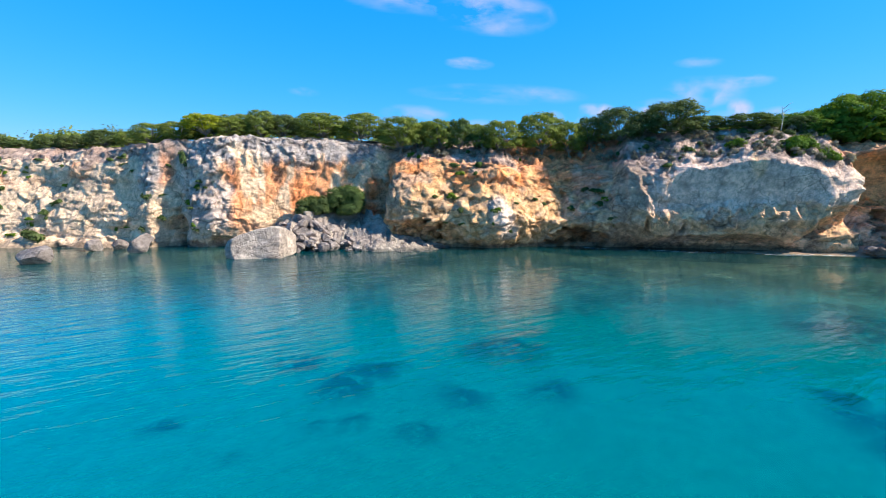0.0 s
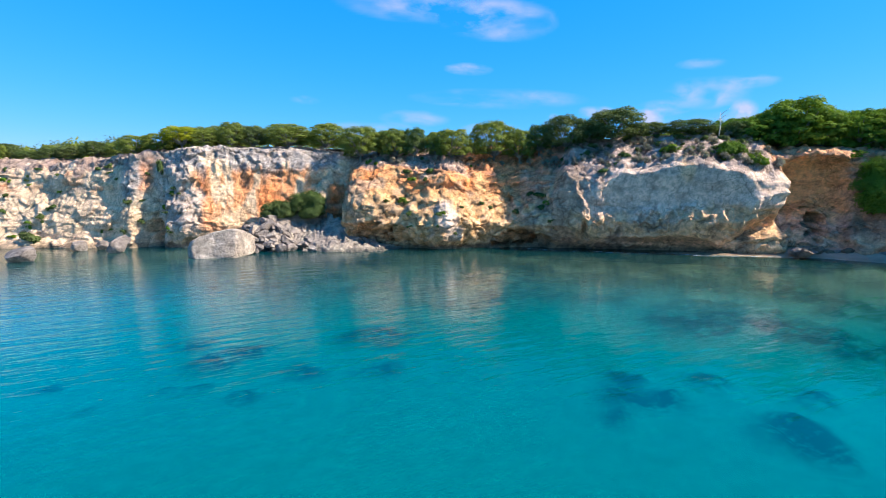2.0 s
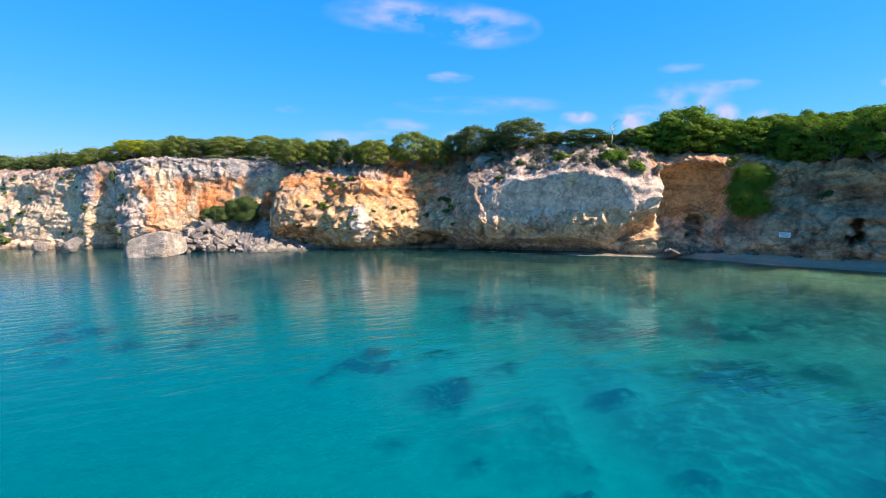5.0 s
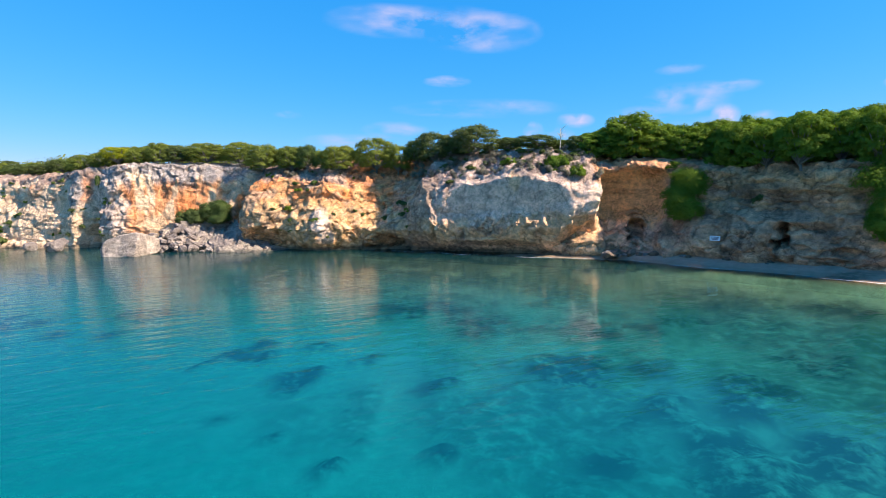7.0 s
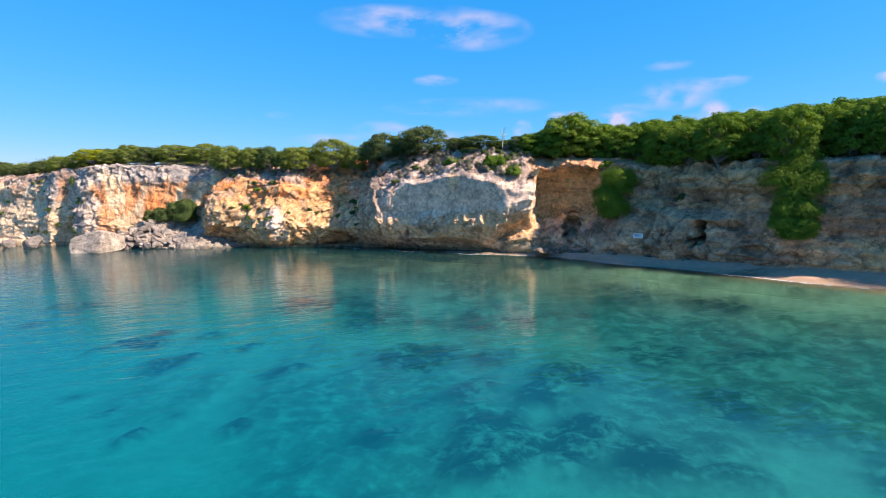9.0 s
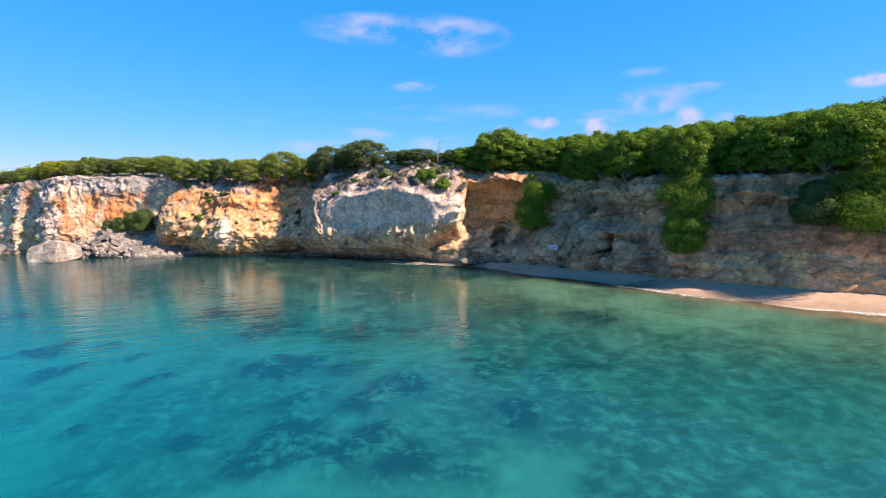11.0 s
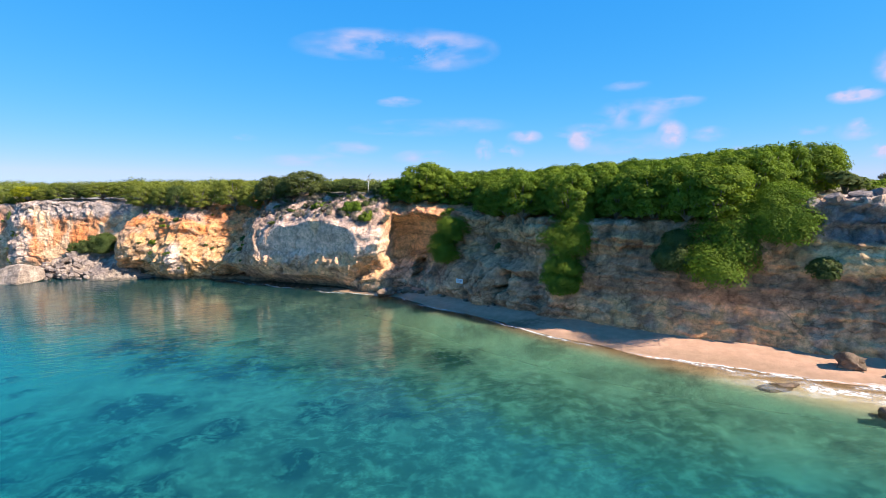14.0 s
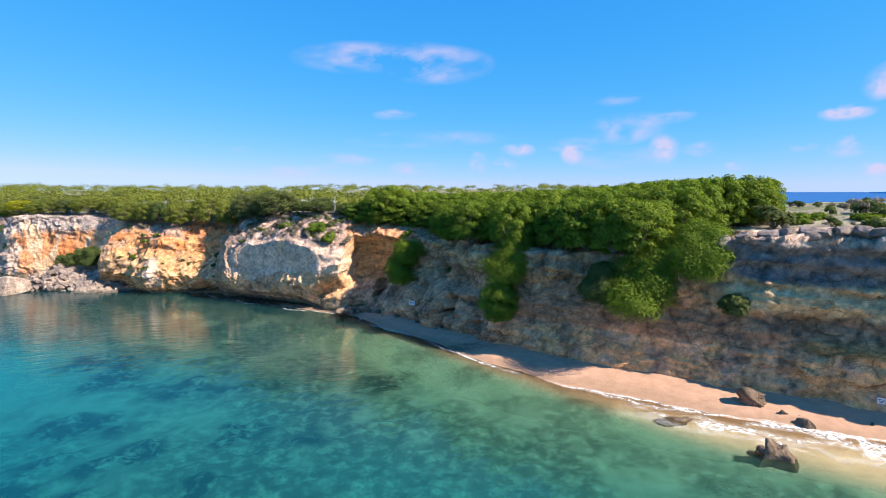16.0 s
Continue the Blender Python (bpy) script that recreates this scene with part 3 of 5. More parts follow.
    rgb = blend(rgb, (0.22, 0.185, 0.155), layered * step(0.15, 0.7, dk) * 0.7)
    rgb = blend(rgb, (0.25, 0.215, 0.18), layered * step(66, 70, x) * step(3.4, 4.2, z + 0.5 * blot) * step(6.6, 5.6, z) * 0.6)
    rgb = blend(rgb, (0.56, 0.53, 0.51), layered * step(85, 86.5, x) * step(10.6, 11.5, z + 0.3 * n2_) * 0.9)
    rgb = blend(rgb, (0.30, 0.29, 0.30), layered * step(84, 86, x) * step(8.2, 9.0, z) * step(11.6, 10.8, z) * step(-0.6, 0.3, n2_) * 0.85)
    rgb = blend(rgb, (0.16, 0.155, 0.165), layered * step(84, 86, x) * step(8.4, 9.2, z) * step(11.4, 10.6, z) * step(0.25, 0.6, 0.6 * strata + n2_ * 0.5) * 0.7)
    rgb = blend(rgb, (0.74, 0.54, 0.29), alcove * step(3.4, 4.8, z + 0.5 * n2_) * step(10.4, 9.6, z) * step(-1.4, -0.5, n2_))
    rgb = blend(rgb, (0.45, 0.31, 0.17), alcove * step(4.6, 5.2, z) * step(10.2, 9.4, z) * step(0.1, 0.45, strata) * 0.8)
    rgb = blend(rgb, (0.40, 0.30, 0.13), layered * step(88, 90, x) * step(5.0, 4.2, z) * step(3.4, 4.0, z) * 0.7)
    # weathered rim
    rgb = blend(rgb, (0.285, 0.265, 0.27), step(6.1, 6.7, lev + 0.5 * n2_) * (1 - head) * (1 - layered) * 0.9)
    rgb = blend(rgb, (0.50, 0.47, 0.47), step(6.4, 7.0, lev) * step(0.35, 0.6, n4 + 0.4 * n2_) * (1 - pale) * 0.6)
    rgb = blend(rgb, (0.58, 0.31, 0.17), step(6.0, 6.8, lev) * step(11, 15, x) * step(27, 22, x) * step(-0.4, 0.3, n1 + 0.3 * n2_ + 0.2))
    rgb = blend(rgb, (0.60, 0.39, 0.25), step(6.2, 7.0, lev) * step(45.5, 47.0, x) * step(56, 52, x) * step(-0.8, 0.0, n2_))
    rgb = blend(rgb, (0.12, 0.105, 0.085), step(0.75, 0.25, z + 0.15 * n2_) * step(46, 44, x) * 0.75)
    me = grid_mesh("cliff", V)
    # facets that stand proud get a lighter tint, recessed ones and cracks a darker
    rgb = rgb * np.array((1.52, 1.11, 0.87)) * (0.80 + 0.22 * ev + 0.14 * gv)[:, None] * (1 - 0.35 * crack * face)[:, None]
    rgb = np.clip(rgb / np.maximum(rgb.max(1, keepdims=True) / 0.9, 1), 0.02, 0.9)
    rgb *= 1 - layered[:, None] * (1 - alcove[:, None]) * np.array((0.05, 0.15, 0.22)) * (step(11.8, 11.0, z) * (1 - 0.8 * step(66, 72, x) * step(3.8, 3.2, z)))[:, None]
    right = step(82, 85.5, x) * layered
    rgb = blend(rgb, (0.25, 0.255, 0.27), right * step(8.4, 9.0, z + 0.3 * n2_) * step(11.9, 11.2, z) * 0.85)
    rgb = blend(rgb, (0.085, 0.085, 0.095), right * step(8.6, 9.2, z) * step(11.6, 10.8, z) * step(0.2, 0.6, 0.7 * n2_ + 0.5 * strata) * 0.75)
    rgb = blend(rgb, (0.86, 0.62, 0.36), right * step(6.0, 6.5, z + 0.2 * n2_) * step(8.8, 8.2, z + 0.2 * n2_) * step(-0.5, 0.1, strata + 0.2) * 0.85)
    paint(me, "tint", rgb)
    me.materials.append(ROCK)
    return thing("cliff", me, "weathered limestone sea cliff in grey, white and orange", "cliff", kind="structure")


cliff = build_cliff()
TREE = BVHTree.FromPolygons([v.co for v in cliff.data.vertices], [tuple(q.vertices) for q in cliff.data.polygons])


def on_face(x, z, out=0.0):
    """The place on the rough cliff face at x along the coast and that height, a little out of it."""
    way = inland(np.array([float(x)]))[0]
    w = Vector((way[0], way[1], 0))
    start = Vector((x, float(foot_y(np.array(x))), z)) - w * 14
    hit = TREE.ray_cast(start, w)[0]
    return (hit if hit else cliff_at(x, 5)) - w * out


# ---- sand, sea floor and water ----
def axis(a, b, s, far):
    lo = [a - d for d in (far, far * 0.5, far * 0.25, 600, 300, 150, 80, 40, 18, 8, 3)]
    hi = [b + d for d in (3, 8, 18, 40, 80, 150, 300, 600, far * 0.25, far * 0.5, far)]
    return np.concatenate([lo, np.arange(a, b + s / 2, s), hi])


def off_shore(x, y):
    """Metres from the foot of the cliff out to sea (minus: inland)."""
    p = np.stack([x, y], -1)
    best = np.full(x.shape, 1e9)
    for (ax, ay), (bx, by) in zip(FOOT[:-1], FOOT[1:]):
        ab = np.array((bx - ax, by - ay), float)
        t = np.clip(((p - (ax, ay)) @ ab) / (ab @ ab), 0, 1)
        best = np.minimum(best, np.linalg.norm(p - (np.array((ax, ay)) + t[..., None] * ab), axis=-1))
    return np.where(y < foot_y(x), best, -best)


# single coral heads on the sand: x, y, radius
HEADS = [(-0.7, 20.1, 1.9), (0.7, 22.5, 1.6), (-2.0, 17.3, 1.0), (-0.8, 17.6, 1.1), (3.7, 19.0, 1.5), (7.0, 19.1, 1.3), (1.5, 16.6, 0.9), (-4.5, 15.8, 0.8), (-7.3, 18.1, 0.6),
         (6.8, 24.1, 2.2), (-3.7, 23.8, 1.5), (17.6, 14.9, 1.4), (19.2, 14.7, 1.1), (22.2, 11.0, 1.5), (22.0, 16.1, 1.2), (16.5, 13.0, 0.6), (25.2, 14.2, 0.8), (20.2, 7.1, 1.0),
         (25.8, 7.5, 0.7), (29.1, 10.0, 1.2), (22.9, 12.2, 0.6), (18.6, 16.8, 0.9), (22.9, 5.3, 0.7), (25.6, 2.9, 0.7), (29.8, 3.6, 0.9), (26.4, 4.7, 0.6)]

# dark patches of the wide reef: x, y, radius
REEFS = [(36.0, 10.9, 2.3), (38.6, 6.5, 2.0), (35.1, 2.9, 1.4), (39.6, 3.2, 1.8), (43.6, 8.4, 2.2), (43.2, 3.2, 1.8), (49.6, 12.3, 2.1), (45.4, 1.8, 1.9), (49.9, 5.6, 1.8), (38.6, 0.7, 0.7), (54.0, 12.3, 1.8), (40.6, 20.3, 2.8), (46.1, 21.8, 2.6), (50.7, 24.4, 2.1), (57.5, 21.8, 2.2), (31.0, 22.0, 2.3), (25.4, 24.7, 2.2), (35.2, 11.6, 1.8), (37.0, 6.1, 1.3), (39.6, 11.8, 1.4), (37.5, 1.7, 1.1), (37.0, 12.6, 1.8), (40.4, 19.6, 2.4), (31.9, 19.1, 1.8), (29.4, 25.2, 1.9)]

# olive patches of reef before the beach
SHOALS = [(72.7, 16.1, 2.2), (68.4, 18.2, 2.1), (59.0, 27.5, 2.6), (74.8, 11.6, 2.0), (69.5, 9.5, 2.4), (79.0, 10.2, 1.4), (64.5, 22.6, 1.6), (71.6, 12.6, 1.2), (66.0, 14.5, 1.8)]


def reef_map(x, y):
    """0 on clean sand, 1 on the thick of the reef."""
    p = np.stack([x.ravel(), y.ravel(), 0 * x.ravel()], 1)
    s = off_shore(x, y).ravel()
    n = fbm(p, 7.0, 4, 101)
    m = fbm(p, 2.2, 3, 111)
    px, py = p[:, 0], p[:, 1]
    # the wide reef lies before the beach; its seaward edge runs down to the lower right of the bay
    edge = np.interp(px, [-60, 22, 27, 33, 40, 50, 70, 120], [-99, -99, 16, -2, -10, -15, -17, -18])
    inner = np.interp(px, [20, 30, 42, 50, 57, 62, 68, 74, 80, 90, 120], [34, 36, 34, 29, 24, 22, 19, 16, 11, 5, -6])
    wide = step(edge - 3, edge + 3, py + 5 * n) * step(inner + 2, inner - 3, py - 3.5 * n) * step(25, 33, px + 5 * n)
    r = wide * (0.65 + 0.3 * step(44, 56, px)) * (1 - 0.25 * step(48, 62, px)) * step(-0.6, 0.5, n * 0.8 + m * 0.7 - 0.1 + 0.3 * step(36, 48, px))
    r = np.maximum(r, 0.9 * step(27, 17, s + 6 * n) * step(-0.7, 0.2, n + 0.6 * m) * step(-22, -6, px) * step(48, 40, px))
    for hx, hy, hr in SHOALS:
        r = np.maximum(r, 0.5 * step(1.25, 0.55, np.hypot(px - hx, py - hy) / hr + 0.45 * m))
    weed = np.zeros(len(px))
    for k, (hx, hy, hr) in enumerate(HEADS + REEFS):
        far = np.hypot(px - hx, py - hy) / (hr if k < len(HEADS) else 1.35 * hr) + 0.5 * m + 0.2 * n
        weed = np.maximum(weed, step(1.35, 0.35, far))
    r = np.maximum(r, step(1.3, 0.6, np.hypot((px - 62) / 3.4, (py - 29.3) / 1.0) + 0.4 * m) * 0.8)
    return r.reshape(x.shape), weed.reshape(x.shape)


BEACH_X, BEACH_W = [30, 43, 47, 50, 53, 60, 66, 70, 75, 80, 86, 92, 120], [0.15, 0.25, 1.2, 3.0, 4.2, 4.4, 4.8, 5.2, 5.6, 5.4, 5.0, 4.4, 4.4]


def build_floor():
    X, Y = np.meshgrid(axis(-60, 118, 0.5, 3800), axis(-30, 74, 0.5, 3800), indexing="ij")
    s = off_shore(X, Y)
    p = np.stack([X.ravel(), Y.ravel(), 0 * X.ravel()], 1)
    sandy = step(28, 40, X)
    beach_w = np.interp(X, BEACH_X, BEACH_W)
    slope = np.interp(s / beach_w, [-2, 0, 1, 1.5, 2.4, 4.5, 7], [1.0, 0.75, 0.0, -0.3, -0.75, -1.3, -1.6])
    rocky = np.interp(s, [-6, 0, 3, 10, 25, 60, 200], [0.1, -0.35, -0.7, -1.1, -1.6, -1.9, -5])
    slope = np.where(slope > 0, slope * np.clip(beach_w / 3, 0.1, 1), slope)
    Z = rocky * (1 - sandy) + slope * sandy
    n1 = fbm(p, 3.0, 4, 121).reshape(X.shape)
    r, weed = reef_map(X, Y)
    Z += 0.07 * n1 * step(0.8, 4, s) + np.maximum(r, weed) * (0.22 + 0.3 * fbm(p, 1.3, 3, 131).reshape(X.shape)) * step(5, 8, s)
    Z = np.where(s < -1.0, np.minimum(Z, 0.9), Z) - 1.8 * step(-1.5, -5, s)
    V = np.stack([X, Y, Z], -1)
    wet = step(0.32, 0.10, Z + 0.06 * n1) * step(-0.2, -0.02, Z)
    rgb = np.tile(np.array((0.50, 0.298, 0.20)), (X.size, 1))
    rgb = blend(rgb, (0.36, 0.225, 0.145), wet.ravel() * 0.8)
    rgb = blend(rgb, (0.78, 0.67, 0.54), step(0.0, -0.3, Z).ravel())
    rgb = blend(rgb, (0.25, 0.20, 0.12), (step(24, 6, s) * (1 - sandy) * step(-0.9, 0.2, n1)).ravel() * 0.85)
    zc = (Z[:-1, :-1] + Z[1:, 1:]) / 2
    xc = (X[:-1, :-1] + X[1:, 1:]) / 2
    sc = (s[:-1, :-1] + s[1:, 1:]) / 2
    dry = (zc > -0.2) & (xc > 29) & (sc < 12)
    for name, keep, label, cat in (("seabed", ~dry, "pale sandy sea floor with dark reef under clear water", "sea floor"), ("beach", dry, "narrow strip of pinkish beach sand, wet at the edge", "beach")):
        me = grid_mesh(name, V, keep)
        paint(me, "tint", np.clip(rgb, 0, 1))
        value(me, "reef", np.clip(r, 0, 1).ravel())
        value(me, "weed", weed.ravel())
        me.materials.append(SAND)
        thing(name, me, label, cat, kind="structure")


def build_water():
    X, Y = np.meshgrid(axis(-60, 118, 1.0, 4400), axis(-30, 74, 1.0, 4400), indexing="ij")
    s = off_shore(X, Y)
    p = np.stack([X.ravel(), Y.ravel(), 0 * X.ravel()], 1)
    s = np.where(s < -25, 600.0, s)
    n = fbm(p, 12.0, 3, 141).reshape(X.shape)
    bay = np.clip(step(18, 56, X + 0.5 * (Y - 8) + 4 * n), 0, 1)
    shelf = np.clip(step(30, 3, s + 3 * n) * 0.7 + bay * 0.6, 0, 1)
    shallow = np.clip(step(26, 3.0, s + 2 * n) * step(40, 56, X), 0, 1)
    wash = np.interp(X, [44, 52, 70, 78, 86, 95], [4, 6.5, 9, 11.5, 13, 14])
    edge = step(wash + 1.2 * n, wash - 4.5, s) * step(40, 52, X)
    left = step(8, -24, X - 0.25 * Y + 4 + 3 * n) * step(8, 30, s)
    murk = np.where(s > 120, 0.9, 0.22 - 0.06 * shelf - 0.08 * shallow + 0.12 * left - 0.07 * edge)
    clear = np.tile(np.array((0.0, 0.148, 0.205)), (X.size, 1))
    clear = blend(clear, (0.0, 0.120, 0.155), step(24, 14, X).ravel())
    clear = blend(clear, (0.0, 0.20, 0.35), left.ravel())
    clear = blend(clear, (0.03, 0.198, 0.203), shelf.ravel())
    clear = blend(clear, (0.075, 0.125, 0.105), (step(30, 8, s + 4 * n) * step(-70, -40, X) * step(62, 50, X)).ravel())
    clear = blend(clear, (0.115, 0.262, 0.214), shallow.ravel() * 0.9)
    clear = blend(clear, (0.42, 0.42, 0.35), edge.ravel())
    rgb = np.tile(np.array((0.0, 0.21, 0.30)), (X.size, 1))
    rgb = blend(rgb, (0.0, 0.22, 0.44), left.ravel())
    rgb = blend(rgb, (0.02, 0.19, 0.20), shelf.ravel())
    rgb = blend(rgb, (0.035, 0.21, 0.18), shallow.ravel())
    rgb = blend(rgb, (0.01, 0.10, 0.32), step(150, 500, s).ravel())
    me = grid_mesh("water", np.stack([X, Y, 0 * X], -1))
    paint(me, "tint", rgb)
    value(me, "murk", murk.ravel())
    paint(me, "clear", clear)
    value(me, "ripple", ((0.5 + 0.9 * left - 0.2 * bay) * (1 - 0.25 * step(12, 2, s))).ravel())
    value(me, "mirror", np.interp(s, [60, 250], [1.0, 0.15]).ravel())
    me.materials.append(WATER)
    ob = thing("water", me, "calm clear turquoise sea water with fine ripples", "sea", kind="structure")
    ob.visible_shadow = False


build_floor()
build_water()


# ---- land behind the cliff ----
def land_ray(x):
    """From the plateau's edge at x: the way inland, and how far the land goes."""
    a = np.radians(np.interp(x, [-130, -30, 10, 60, 125], [-48, -20, 0, 22, 40]))
    reach = np.interp(x, [-130, 66, 74, 84, 125], [2600, 2600, 500, 75, 62])
    return np.stack([np.sin(a), np.cos(a)], -1), reach


def land_z(x, dist):
    top = profile(x, np.full_like(x, 8.0))[..., 1]
    return top + 0.9 * step(2, 22, dist) - 1.3 * step(2, 16, dist) * step(8, 24, x) * step(50, 46, x) + 6 * step(110, 700, dist) * step(70, 20, x)


def build_land():
    xs = np.concatenate([np.arange(-130, -45, 2.5), np.arange(-45, 98, 0.8), np.arange(98, 125.1, 2)])
    rows = np.concatenate([np.linspace(0, 0.016, 60), np.geomspace(0.0175, 1, 34)])
    X, R = np.meshgrid(xs, rows, indexing="ij")
    way, reach = land_ray(X)
    near = 42 * R / 0.016
    dist = np.where(R < 0.016, near, 42 + (reach - 42) * (R - 0.016) / 0.984)
    d8 = profile(X, np.full_like(X, 8.0))[..., 0]
    base = on_coast(X, d8 - 0.15)
    V = np.concatenate([base + way * dist[..., None], land_z(X, dist)[..., None]], -1)
    p = V.reshape(-1, 3)
    V[..., 2] += (0.16 * fbm(p, 1.3, 3, 151)).reshape(X.shape) * step(0, 2, dist) - 0.04
    V[..., 2] -= 16 * step(reach - 3, reach, dist)
    n = fbm(p, 3.0, 4, 161)
    x = X.ravel()
    rgb = np.tile(np.array((0.30, 0.255, 0.20)), (len(p), 1))
    rgb = blend(rgb, (0.42, 0.23, 0.12), step(12, 18, x) * step(28, 23, x) * step(-0.4, 0.5, n) * step(9, 3, dist.ravel()))
    rgb = blend(rgb, (0.38, 0.36, 0.34), step(-22, -18, x) * step(3, -1, x) * 0.7)
    rgb = blend(rgb, (0.44, 0.37, 0.25), step(80, 86, x) * step(-0.5, 0.5, n + 0.3))
    rgb = blend(rgb, (0.12, 0.14, 0.05), step(5, 16, dist.ravel()) * step(-0.6, 0.5, n) * 0.85)
    me = grid_mesh("ground", V)
    paint(me, "tint", rgb)
    me.materials.append(GROUND)
    thing("ground", me, "dry stony plateau behind the cliff edge", "ground", kind="structure")


build_land()


def land_at(x, dist):
    xa = np.array([float(x)])
    way, _ = land_ray(xa)
    q = on_coast(xa, profile(xa, np.array([8.0]))[..., 0])[0] + way[0] * dist
    return Vector((q[0], q[1], float(land_z(xa, np.array([float(dist)]))[0])))


# ---- plants ----
def tube(path, radii, sides=6):
    """A tapered limb along a path."""
    v, f = [], []
    for i, (a, r) in enumerate(zip(path, radii)):
        nxt = path[min(i + 1, len(path) - 1)] - path[max(i - 1, 0)]
        q = nxt.to_track_quat("Z", "Y")
        for k in range(sides):
            w = 2 * math.pi * k / sides
            v.append(a + q @ Vector((r * math.cos(w), r * math.sin(w), 0)))
    for i in range(len(path) - 1):
        for k in range(sides):
            a, b = i * sides + k, i * sides + (k + 1) % sides
            f.append((a, b, b + sides, a + sides))
    f.append(tuple(range((len(path) - 1) * sides, len(path) * sides)))
    return v, f


def wood(rng, limbs):
    v, f = [], []
    for path, radii in limbs:
        a, b = tube(path, radii)
        f += [tuple(i + len(v) for i in q) for q in b]
        v += a
    return mesh_of("wood", v, f)


def leaves(rng, clumps, count, size, droop=0.3):
    """Many small leaf sprays over the outside of the clumps (centre, radii)."""
    area = np.array([r[0] * r[1] + r[0] * r[2] for _, r in clumps])
    pick = rng.choice(len(clumps), count, p=area / area.sum())
    c = np.array([list(q[0]) for q in clumps])[pick]
    r = np.array([list(q[1]) for q in clumps])[pick]
    d = rng.normal(size=(count, 3))
    d /= np.linalg.norm(d, axis=1, keepdims=True)
    d[:, 2] = np.where(d[:, 2] < -0.35, -d[:, 2] * 0.6, d[:, 2])
    depth = 1 - 0.42 * rng.random(count) ** 2
    lump = 1 + 0.15 * vnoise(d * 2.6 + c * 1.7, 5) + 0.12 * vnoise(d * 6.0 + c, 6)
    p = c + d * r * (depth * lump)[:, None]
    nrm = d + rng.normal(scale=0.30, size=(count, 3))
    nrm[:, 2] += 0.25
    nrm /= np.linalg.norm(nrm, axis=1, keepdims=True)
    t = np.cross(nrm, rng.normal(size=(count, 3)))
    t /= np.linalg.norm(t, axis=1, keepdims=True)
    b = np.cross(nrm, t)
    s = size * (0.6 + 0.8 * rng.random(count))[:, None]
    fold = nrm * s * 0.22
    q = np.stack([p - t * s, p - b * s * 0.5 - fold, p + t * s, p + b * s * 0.5 - fold], 1).reshape(-1, 3)
    idx = np.arange(count * 4).reshape(-1, 4)
    me = bpy.data.meshes.new("leaves")
    me.vertices.add(len(q))
    me.vertices.foreach_set("co", q.reshape(-1))
    tri = np.concatenate([idx[:, [0, 1, 2]], idx[:, [0, 2, 3]]], 1).reshape(-1, 3)
    me.loops.add(tri.size)
    me.loops.foreach_set("vertex_index", tri.reshape(-1).astype(np.int32))
    me.polygons.add(len(tri))
    me.polygons.foreach_set("loop_start", np.arange(len(tri), dtype=np.int32) * 3)
    me.polygons.foreach_set("loop_total", np.full(len(tri), 3, np.int32))
    me.update(calc_edges=True)
    return me


def make_tree(seed, height, spread, mat, count, leaf, label, bare=0.18, low=0.24):
    """A coast tree at the origin: forked trunk, limbs that bear clumps, and a broad rounded crown of leaf sprays."""
    rng = np.random.default_rng(seed)
    root = thing("tree", None, label, "tree")
    limbs, clumps = [], []
    fork = height * bare
    top = Vector((rng.uniform(-0.05, 0.05) * height, rng.uniform(-0.05, 0.05) * height, fork))
    limbs.append(([Vector((0, 0, -0.35)), top * 0.5, top], [0.035 * height, 0.027 * height, 0.022 * height]))
    mid, half = height * (1 + low) / 2, height * (1 - low) / 2
    swell = [(rng.uniform(0, 6.28), rng.uniform(-0.5, 0.9), rng.uniform(0.7, 1.0)) for _ in range(4)]
    k = 34
    for i in range(k):
        up = -0.75 + 1.7 * (i + 0.5) / k
        w = 2.39996 * i + rng.uniform(-0.3, 0.3)
        flat = math.sqrt(max(1 - min(abs(up), 0.98) ** 2.4, 0.03))
        d = Vector((math.cos(w) * flat, math.sin(w) * flat, up))
        bulge = 1.0 - 0.16 * sum(a * max(0.0, math.cos(w - b)) * (0.5 + 0.5 * c * up) for b, c, a in swell) / 2
        r = spread * rng.uniform(0.24, 0.40)
        end = Vector((d.x * (spread - 0.8 * r) * bulge, d.y * (spread - 0.8 * r) * bulge, mid + d.z * (half - 0.62 * r) * rng.uniform(0.86, 1.0)))
        if i % 2 == 0:
            limbs.append(([top, top.lerp(end, 0.5) + Vector((0, 0, 0.03 * height)), end], [0.016 * height, 0.011 * height, 0.005 * height]))
        clumps.append((end, (r, r, r * rng.uniform(0.62, 0.82))))
    part("trunk", wood(rng, limbs), BARK, root)
    part("crown", leaves(rng, clumps, count, leaf), mat, root)
    return root


def make_shrub(seed, mat, count, leaf, label, flat=0.7, name="shrub"):
    """A bush one metre across at the origin: stems from the ground and a clumpy crown."""
    rng = np.random.default_rng(seed)
    root = thing(name, None, label, "bush")
    limbs, clumps = [], []
    for i in range(int(rng.integers(6, 9))):
        w, o = rng.uniform(0, 6.28), rng.uniform(0.05, 0.34)
        end = Vector((math.cos(w) * o, math.sin(w) * o, flat * rng.uniform(0.12, 0.6)))
        limbs.append(([Vector((0, 0, -0.12)), end * 0.5, end], [0.02, 0.014, 0.006]))
        r = rng.uniform(0.18, 0.28)
        clumps.append((end, (r, r, r * 0.85)))
    part("stem", wood(rng, limbs), BARK, root)
    part("foliage", leaves(rng, clumps, count, leaf), mat, root)
    return root


